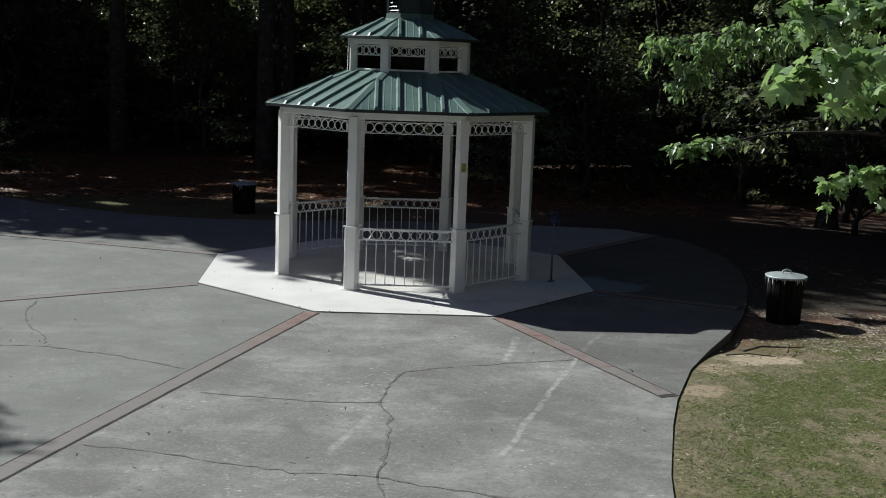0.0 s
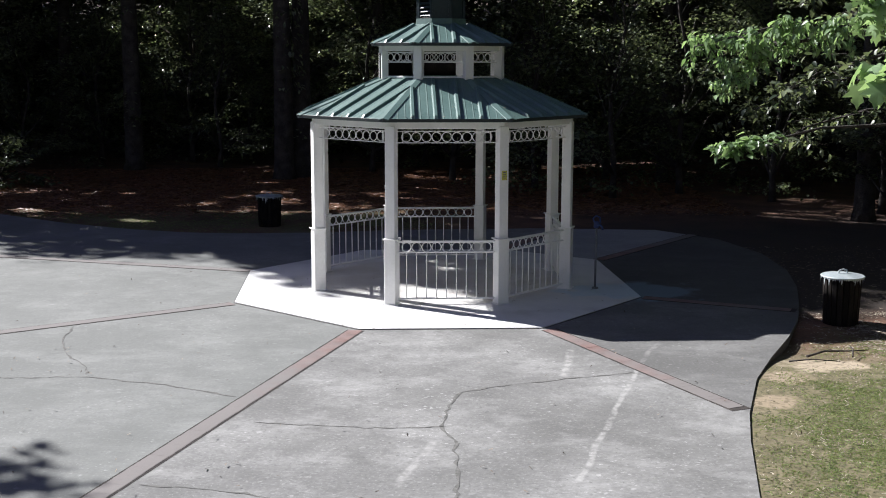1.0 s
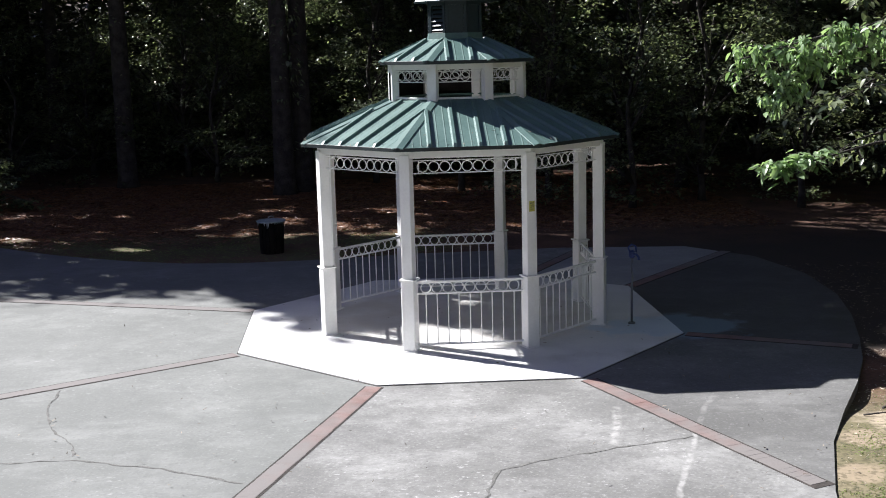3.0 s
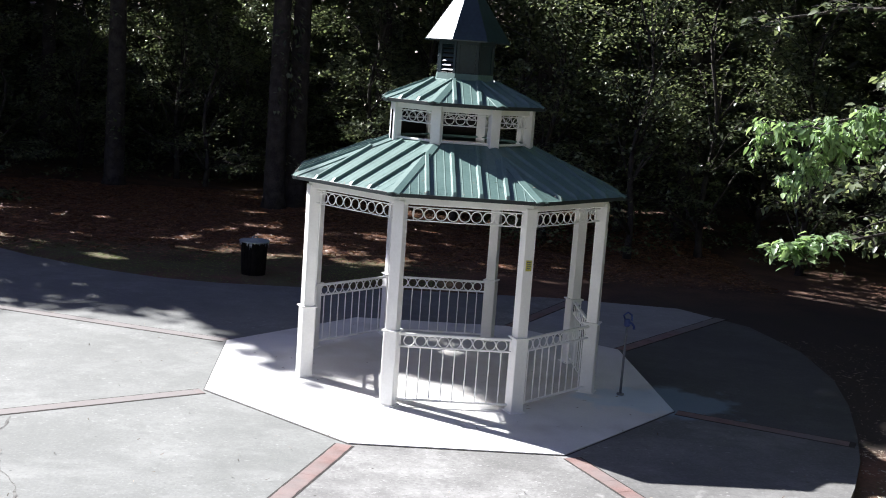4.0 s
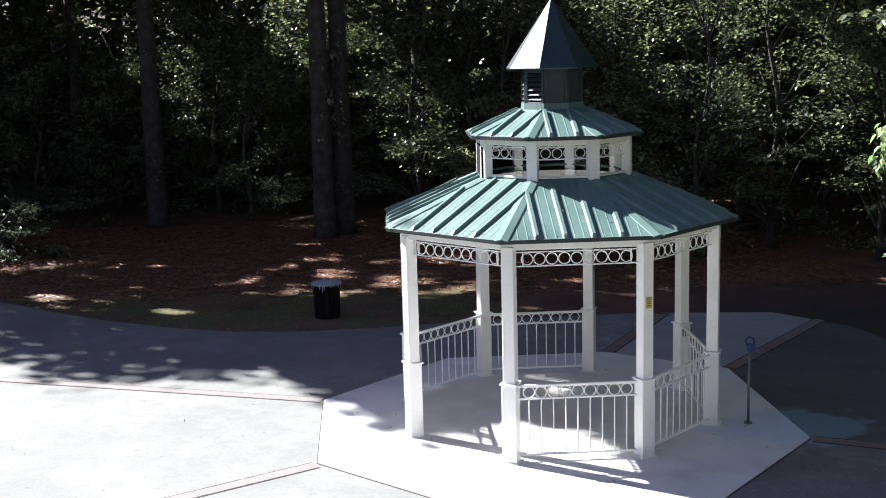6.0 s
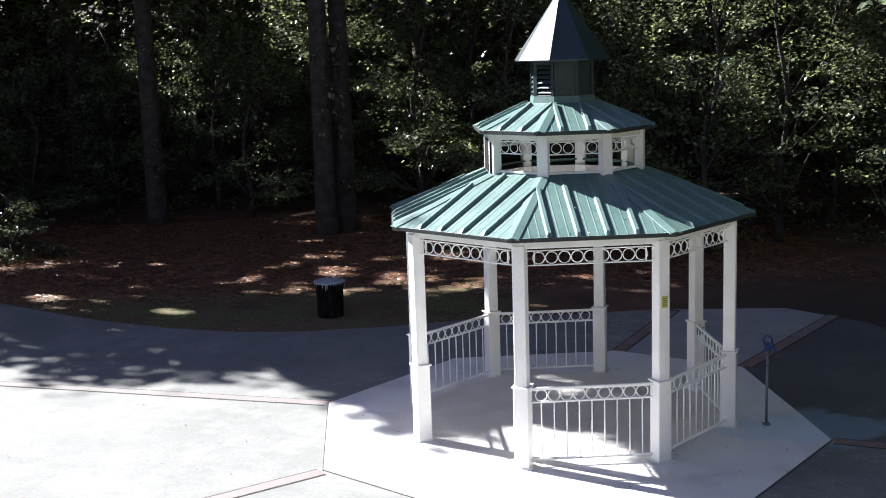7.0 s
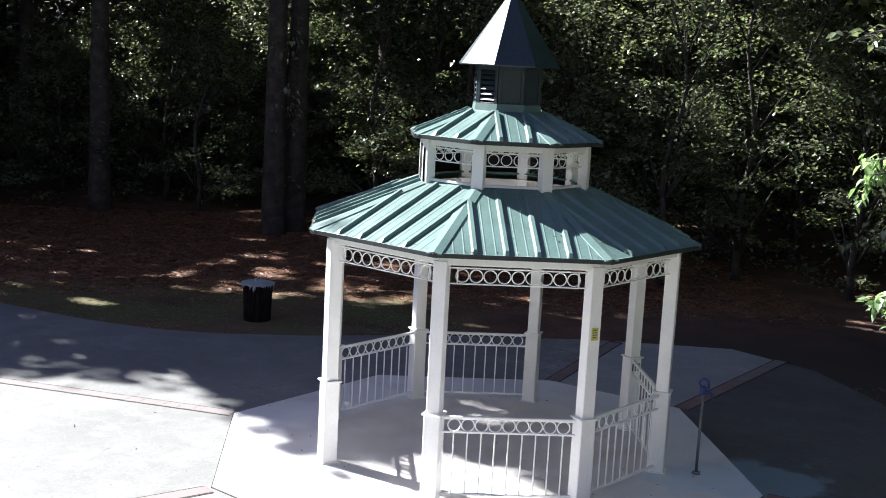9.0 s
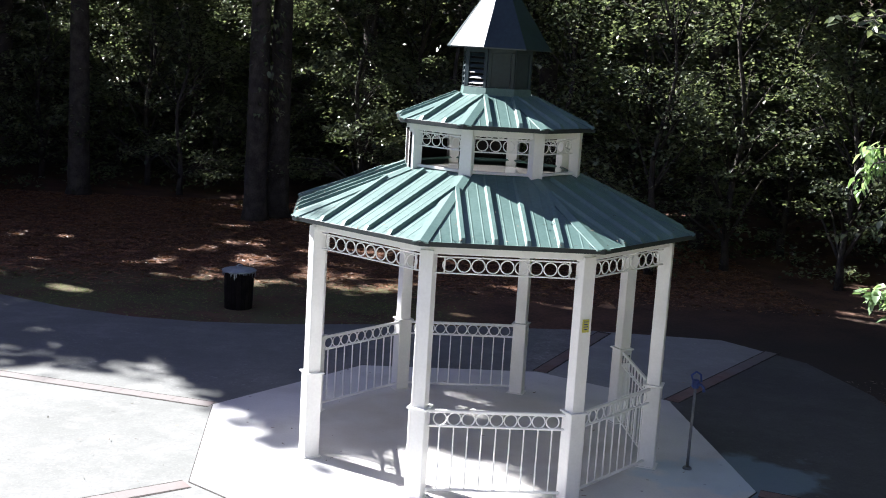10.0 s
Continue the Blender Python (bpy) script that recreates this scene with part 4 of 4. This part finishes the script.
def shade_branch_tree():
    """A tree left of the plaza, whose outer branches shade its near corner."""
    rng = np.random.default_rng(61)
    ob = empty("tree", pose(-15.6, -2.2, -0.1))
    tagged(ob, "broad-leaved tree standing beyond the plaza", "tree", "woodland trees")
    cl = rng.normal(0, 1, (22, 3)) * (0.5, 0.3, 0.2) + (1.4, 0.65, 8.9)
    trunk_and_limbs(ob, 10, 0.2, [tuple(c) for c in cl[:8]], rng)
    p = cl[rng.integers(0, 22, 380)] + rng.normal(0, 0.15, (380, 3))
    me = leaf_mesh("crown", p, 0.26, rng)
    me.materials.append(M_LEAF)
    shared("crown", me, ob, Matrix())


shade_branch_tree()


def sapling(x, y, h, spread, seed, leaf=0.17, count=2600, material=None, low=0.25, label="leafy understory sapling in woodland shade"):
    rng = np.random.default_rng(seed)
    ob = empty("sapling", pose(x, y, rise(x, y) - 0.03))
    tagged(ob, label, "sapling", "understory saplings")
    tips = []
    for i in range(22):
        a, z = rng.uniform(0, math.tau), h * rng.uniform(low, 1.0)
        q = spread * math.sqrt(rng.uniform(0.1, 1)) * (1.15 - 0.6 * z / h)
        tips.append((q * math.cos(a), q * math.sin(a), z))
    trunk_and_limbs(ob, h * 0.95, 0.025 + 0.008 * h, tips, rng, 0.1)
    # leaves in flat sprays round the ends of the limbs
    t = np.array(tips)
    w = rng.integers(0, len(t), count)
    k = rng.uniform(0.5, 1.1, count)[:, None]
    p = t[w] * np.concatenate([k, k, 1 - 0.25 * (1 - k)], 1) + rng.normal(0, 1, (count, 3)) * (0.18, 0.18, 0.05) * (0.5 + 0.12 * h)
    p[:, 2] = np.maximum(p[:, 2], 0.05)
    me = leaf_mesh("crown", p, leaf, rng, 0.3, SIMPLE, t[w])
    me.materials.append(material or M_LEAF)
    shared("crown", me, ob, Matrix())
    return ob


# the wood's edge behind and beside the plaza
UNDER = [(4.6, 10.4, 6, 2.0), (6.4, 11.2, 6.5, 2.2), (8.2, 9.6, 6, 2.2), (9.8, 7.2, 5.5, 2.2), (3.0, 12.6, 6.5, 2.2), (9.2, 5.2, 3.5, 1.6), (10.6, 3.0, 5, 2.2), (1.0, 14.5, 6.5, 2.3),
         (-1.2, 17.0, 6.5, 2.3), (-5.8, 18.5, 5.0, 2.1), (-6.9, 20.2, 6.5, 2.4), (-5.2, 21.5, 6.5, 2.4), (-9.8, 20.5, 5.5, 2.2), (-11.6, 18.6, 4.5, 2.0), (-10.8, 13.2, 1.6, 1.2), (-12.2, 14.2, 2.2, 1.5), (-13.5, 16.4, 5, 2.2),
         (2.6, 16.2, 6.5, 2.4), (5.2, 14.6, 7, 2.4), (8.4, 13.4, 7, 2.4), (11.2, 11.2, 7, 2.4), (-3.6, 19.8, 6.5, 2.3), (0.4, 18.6, 7, 2.3), (12.4, 6.4, 6.5, 2.4), (-8.2, 23.0, 7, 2.5), (-15.0, 20.5, 6.5, 2.4), (11.6, 0.6, 4.5, 2.0)]
for i, (x, y, h, sp) in enumerate(UNDER):
    thin = 0.5 if (x > 2.5 and y < 15) or -8 < x < -5 else 0.85
    sapling(x, y, h, sp, 100 + i, 0.085 + 0.014 * (i % 3), int(1000 * h * thin), low=0.2 if x > 2.5 and y < 14 else 0.08)


def leaf_stuff(name, label, seed, n, clumps, lo, hi, leaf, sd):
    """Far foliage, in clumps between two heights over a stretch of ground."""
    rng = np.random.default_rng(seed)
    c = np.array([(x, y, rise(x, y) + z) for x, y, z in rng.uniform(lo, hi, (clumps, 3))])
    p = c[rng.integers(0, clumps, n)] + rng.normal(0, 1, (n, 3)) * sd
    me = leaf_mesh(name, p, leaf, rng)
    me.materials.append(M_LEAF)
    tagged(new(name, me), label, "woodland", kind="stuff")


leaf_stuff("far_woods", "dense dark green woodland behind the clearing", 5, 170000, 2400, (-40, 23, 0.1), (36, 37, 8), 0.24, (0.75, 0.75, 0.45))
leaf_stuff("far_woods", "dense dark woodland on the far bank", 6, 40000, 900, (-70, 42, 0), (70, 62, 16), 0.9, (1.8, 1.8, 1.5))
# the next three are added round the sides and back to cut down skylight
leaf_stuff("far_woods", "mostly unseen woodland added at the right to screen the sky", 7, 26000, 500, (14, -14, 0), (34, 36, 18), 0.8, (1.5, 1.5, 1.5))
leaf_stuff("far_woods", "unseen woodland added at the left to screen the sky", 8, 26000, 500, (-44, -16, 0), (-29, 36, 11), 0.8, (1.5, 1.5, 1.5))
leaf_stuff("far_woods", "unseen woodland added behind the camera to screen the low sky", 9, 30000, 500, (-40, -44, 0), (40, -30, 19), 0.9, (1.5, 1.5, 1.5))


def understory(seed, n, clumps, lo, hi, leaf):
    """Tangled low foliage in flat sprays, thinning upwards."""
    rng = np.random.default_rng(seed)
    u = rng.uniform(0, 1, (clumps, 3)) ** (1, 1, 1.25)
    c = np.array(lo) + u * (np.array(hi) - np.array(lo))
    c[:, 2] += [rise(x, y) for x, y in c[:, :2]]
    size = rng.uniform(0.5, 1.3, clumps)
    w = rng.integers(0, clumps, n)
    p = c[w] + rng.normal(0, 1, (n, 3)) * (0.3, 0.3, 0.07) * size[w][:, None]
    p[:, 2] -= 0.35 * ((p[:, 0] - c[w, 0]) ** 2 + (p[:, 1] - c[w, 1]) ** 2)
    me = leaf_mesh("understory", p, leaf, rng, 0.35)
    me.materials.append(M_LEAF)
    tagged(new("understory", me), "tangled understory foliage at the edge of the wood", "undergrowth", kind="stuff")


understory(51, 22000, 380, (1.5, 9.6, 0.2), (12, 15, 7.5), 0.1)
understory(52, 20000, 380, (-14, 17.5, 0.2), (1, 22.5, 8), 0.115)


def hanging_branch(ob, pts, rad, twigs, rng, leaf, per, shape, material, droop=0.9, reach=0.5, fall=0.35, start=0.3):
    """A limb with side twigs and drooping leaves along them."""
    part("limb", tube(bmesh.new(), pts, [rad * (1 - 0.85 * i / (len(pts) - 1)) for i in range(len(pts))], 7), M_BARK, ob)
    pos = []
    v = [Vector(p) for p in pts]
    bm = bmesh.new()
    for i in range(twigs):
        f = (start + (1 - start) * (i + rng.uniform(0, 1)) / twigs) * (len(v) - 1)
        j = min(int(f), len(v) - 2)
        base = v[j].lerp(v[j + 1], f - j)
        a = rng.uniform(0, math.tau)
        end = base + Vector((math.cos(a) * reach, math.sin(a) * reach, rng.uniform(-fall, 0.12))) * rng.uniform(0.5, 1.1)
        mid = base.lerp(end, 0.5) + Vector((0, 0, 0.06))
        tube(bm, [base, mid, end], [rad * 0.2, rad * 0.13, 0.003], 4)
        for k in range(per):
            q = rng.uniform(0.15, 1.05)
            pos.append(base.lerp(mid, q * 2) if q < 0.5 else mid.lerp(end, q * 2 - 1))
    tagged(part("spray", bm, M_BARK, ob), kind="stuff")
    p = np.array([tuple(q) for q in pos]) + rng.normal(0, 0.03, (len(pos), 3))
    me = leaf_mesh("foliage", p, leaf, rng, droop, shape, tilt=0.7)
    me.materials.append(material)
    shared("foliage", me, ob, Matrix())


def edge_tree():
    """The tree by the bin, whose limbs reach out over the paving's edge."""
    rng = np.random.default_rng(77)
    ob = empty("tree", pose(8.6, -1.4, -0.1))
    tagged(ob, "broad-leaved tree with light green drooping branches", "tree", "trees at the lawn")
    trunk_and_limbs(ob, 8, 0.16, [(-1.5, 1.0, 6.5), (1.5, -0.5, 6.8), (0.4, 1.4, 7.2)], rng)
    L = lambda *p: [(x - 8.6, y + 1.4, z + 0.1) for x, y, z in p]
    hanging_branch(ob, L((8.6, -1.4, 3.0), (7.0, -2.0, 3.6), (5.4, -2.35, 3.72), (4.2, -2.4, 3.72), (3.15, -2.25, 3.45)), 0.05, 80, rng, 0.105, 22, OVATE, M_LEAF_LIGHT, 1.0, 0.36, 0.38)
    hanging_branch(ob, L((6.2, -2.1, 3.65), (5.0, -2.2, 3.6), (4.1, -2.25, 3.45), (3.65, -2.3, 3.2), (3.55, -2.3, 2.9)), 0.035, 42, rng, 0.1, 18, OVATE, M_LEAF_LIGHT, 1.0, 0.27, 0.32)
    hanging_branch(ob, L((8.4, -1.2, 2.2), (6.5, -1.2, 2.4), (5.2, -1.3, 2.35), (4.4, -1.3, 2.15), (3.8, -1.35, 1.98)), 0.035, 24, rng, 0.15, 10, OVATE, M_LEAF_LIGHT, 0.35, 0.3, 0.1, 0.72)
    hanging_branch(ob, L((8.5, -1.0, 4.6), (6.5, -0.6, 5.1), (4.8, -0.4, 5.0), (3.8, -0.4, 4.8), (3.6, -0.4, 4.7)), 0.04, 18, rng, 0.13, 5, OVATE, M_LEAF, 0.3, 0.45, 0.15)
    for i, (y, z) in enumerate(((-0.6, 3.0), (-0.2, 2.2), (0.6, 3.6), (-0.9, 4.2), (1.2, 2.6))):
        hanging_branch(ob, L((8.6, -1.2, z), (7.4, y - 0.2, z + 0.4), (6.3, y, z + 0.35), (5.4, y, z + 0.1), (4.9, y, z - 0.2)), 0.035, 24, rng, 0.14, 9, OVATE, M_LEAF, 0.6, 0.5, 0.3)


edge_tree()


def maple():
    rng = np.random.default_rng(78)
    ob = empty("tree", pose(6.4, -10.4, -0.1))
    tagged(ob, "maple tree with bright green lobed leaves", "tree", "trees at the lawn")
    trunk_and_limbs(ob, 6.5, 0.13, [(0.8, 1.0, 5.5), (1.4, -0.5, 5.8), (0.4, -1.4, 5.2)], rng)
    L = lambda *p: [(x - 6.4, y + 10.4, z + 0.1) for x, y, z in p]
    hanging_branch(ob, L((6.4, -10.4, 3.2), (5.0, -10.0, 3.5), (4.0, -9.7, 3.48), (3.2, -9.45, 3.35), (2.6, -9.4, 3.22)), 0.03, 40, rng, 0.17, 7, LOBED, M_LEAF_LIGHT, 0.7, 0.28, 0.3)
    hanging_branch(ob, L((6.4, -10.2, 3.5), (5.6, -8.6, 3.9), (4.8, -7.8, 3.95), (4.1, -7.4, 3.85), (3.4, -7.3, 3.72)), 0.03, 60, rng, 0.14, 12, LOBED, M_LEAF_LIGHT, 0.8, 0.35, 0.3)
    hanging_branch(ob, L((6.4, -10.3, 2.7), (5.0, -9.5, 3.1), (4.0, -9.1, 3.25), (3.4, -9.0, 3.15), (3.1, -9.0, 2.98)), 0.025, 24, rng, 0.12, 9, LOBED, M_LEAF_LIGHT, 0.9, 0.22, 0.22)
    hanging_branch(ob, L((6.4, -10.2, 2.2), (5.0, -9.4, 2.6), (4.0, -9.1, 2.6), (3.5, -9.0, 2.48), (3.2, -9.0, 2.36)), 0.025, 18, rng, 0.11, 9, LOBED, M_LEAF_LIGHT, 0.9, 0.18, 0.2)


maple()


def ivy(x, y, z0, z1, r, seed):
    rng = np.random.default_rng(seed)
    n = 170
    a, z = rng.uniform(0, math.tau, n), rng.uniform(z0, z1, n)
    p = np.stack([x + (r + 0.04) * np.cos(a), y + (r + 0.04) * np.sin(a), z], 1) + rng.normal(0, 0.05, (n, 3))
    me = leaf_mesh("ivy", p, 0.15, rng, 0.7, OVATE, np.stack([np.cos(a), np.sin(a)], 1))
    me.materials.append(M_LEAF)
    tagged(new("ivy", me), "sparse ivy leaves climbing a dark tree trunk", "ivy")


ivy(-3.4, 15.0, 2.4, 5.2, 0.27, 91)


def fallen_twig(pts, r):
    tagged(part("fallen_twig", tube(bmesh.new(), pts, [r * (1 - 0.6 * i / (len(pts) - 1)) for i in range(len(pts))], 6), M_BARK), "dry fallen twig on bare soil by the paving", "twig", "fallen twigs")


fallen_twig([(3.95, -4.62, -0.03), (4.2, -4.5, 0.0), (4.5, -4.47, -0.01), (4.75, -4.4, -0.02)], 0.014)
fallen_twig([(4.45, -4.7, -0.02), (4.55, -4.45, 0.01), (4.6, -4.2, -0.01)], 0.01)
fallen_twig([(3.7, -4.75, -0.05), (3.95, -4.78, -0.02), (4.25, -4.85, -0.03)], 0.01)


# ---- grass, straw and litter ----
def inside(poly, x, y):
    c = np.zeros(len(x), bool)
    for (x0, y0), (x1, y1) in zip(poly, poly[1:] + poly[:1]):
        c ^= ((y0 > y) != (y1 > y)) & (x < (x1 - x0) * (y - y0) / (y1 - y0 + 1e-12) + x0)
    return c


def scatter(name, label, category, seed, n, lo, hi, size, shape, material, droop, tilt, keep=None, lift=0.004):
    rng = np.random.default_rng(seed)
    x, y = rng.uniform(lo[0], hi[0], n), rng.uniform(lo[1], hi[1], n)
    ok = ~inside(PLAZA, x, y)
    if keep:
        ok &= np.array([keep(a, b) for a, b in zip(x, y)]) > rng.uniform(0, 1, n)
    x, y = x[ok], y[ok]
    p = np.stack([x, y, np.array([rise(a, b) for a, b in zip(x, y)]) + lift], 1)
    me = leaf_mesh(name, p, size, rng, droop, shape, tilt=tilt)
    me.materials.append(material)
    tagged(new(name, me), label, category, kind="stuff")


BLADE = ([(0, 0.1, 0), (0, -0.1, 0), (1, 0, 0.1)], [(0, 1, 2)])
CHIP = ([(0, 0.12, 0.02), (0, -0.12, 0.02), (1, -0.08, 0.05), (1, 0.08, 0.0)], [(0, 1, 2), (0, 2, 3)])


KERB_Y, KERB_X = [-26, -12, -10.4, -8.94, -7.61, -6.8, -5.62, -4.75, -3.8, -2.9], [1.55, 1.6, 1.75, 2.04, 2.38, 2.62, 3.06, 3.5, 4.02, 4.45]


def lawn(x, y):
    bare = min(1.0, max(0.04, math.hypot((x - 4.0) / 0.95, (y + 4.95) / 0.75) - 0.4))
    bare *= min(1.0, max(0.1, math.hypot((x - 2.95) / 0.5, (y + 6.4) / 0.45) - 0.3))
    off = x - float(np.interp(y, KERB_Y, KERB_X)) + 0.35 * noise.noise((x * 1.5, y * 1.5, 1))
    bare *= min(1.0, max(0.06, (off - 0.05) / 0.6))
    clump = noise.noise((x * 2.2, y * 2.2, 3)) + 0.8 * noise.noise((x * 5.5, y * 5.5, 5))
    return bare * max(0.03, min(1.0, 0.7 + 1.5 * clump + 0.9 * noise.noise((x * 0.7, y * 0.7, 7)))) * (1.0 if y < -4.6 else max(0.0, (-3.4 - y) / 1.2)) * min(1.0, max(0.0, (y + 17) / 6))


def verge(x, y):
    return 0.9 * min(1.0, max(0.0, 0.8 - x)) * max(0.0, 1 - abs(y - 6.6 - 0.12 * max(0, -x - 5) ** 1.5) / 1.9) * (0.6 + noise.noise((x * 0.6, y * 0.6, 2)))


scatter("grass", "short patchy green and straw lawn grass", "grass", 20, 560000, (1.6, -17), (7.0, -3.4), 0.056, BLADE, M_GRASS, -0.9, 0.3, lawn)
scatter("grass", "thin mossy grass in woodland shade", "grass", 21, 160000, (-14, 4.6), (6, 11), 0.085, BLADE, M_GRASS, -0.7, 0.3, verge)
scatter("pine_straw", "reddish brown pine straw and fallen leaves", "leaf litter", 22, 150000, (-16, 6.2), (7, 18), 0.12, CHIP, M_STRAW, -0.12, 0.5, lambda x, y: min(1, (y - 7.0) / 2.0))
scatter("leaf_litter", "dry brown leaf litter and wood chips", "leaf litter", 23, 6000, (3.8, -4.8), (10, 3), 0.06, CHIP, M_LITTER, 0.05, 0.3, lambda x, y: 0.8)
scatter("leaf_litter", "pale wood chips and dry leaves on lit soil", "leaf litter", 24, 26000, (4.3, -5.0), (8.5, -2.4), 0.055, CHIP, M_CHIPS, 0.05, 0.3, lambda x, y: min(1, max(0, x - 4.2)) * max(0.1, 0.5 + 1.4 * noise.noise((x * 1.6, y * 1.6, 4))))
scatter("leaf_litter", "dry leaf bits strewn over the lawn", "leaf litter", 25, 15000, (1.6, -13), (7.5, -3.8), 0.03, CHIP, M_CHIPS, 0.15, 0.45, lambda x, y: max(0.12, 0.45 + 1.2 * noise.noise((x * 1.1, y * 1.1, 8))), 0.03)


def strewn(name, label, seed, pts, size):
    """Fallen bits lying on a surface."""
    rng = np.random.default_rng(seed)
    me = leaf_mesh(name, np.array(pts), size, rng, -0.05, CHIP, tilt=0.3)
    me.materials.append(M_LITTER)
    tagged(new(name, me), label, "leaf litter", kind="stuff")


rng = random.Random(31)
bits = []
for i in range(120):
    k, f, u = rng.choice((0, 1, 1, 2, 7)), rng.random() ** 4, rng.uniform(-0.46, 0.46)
    mid, d, length = side_frame(k, RE + (0.9 - RE) * f)
    bits.append(tuple(mid + d * (u * length) + Vector((0, 0, 0.014 + ZE + 0.53 * f + 0.05))))
strewn("fallen_leaves", "small dry leaf bits caught on the green roof", 32, bits, 0.035)
strewn("fallen_leaves", "scattered dry leaf bits on the concrete", 33, [(rng.uniform(-7, 3.6), rng.uniform(-10, 3), 0.02) for i in range(420)], 0.04)
for a, b in BANDS:
    brick_band(a, b)
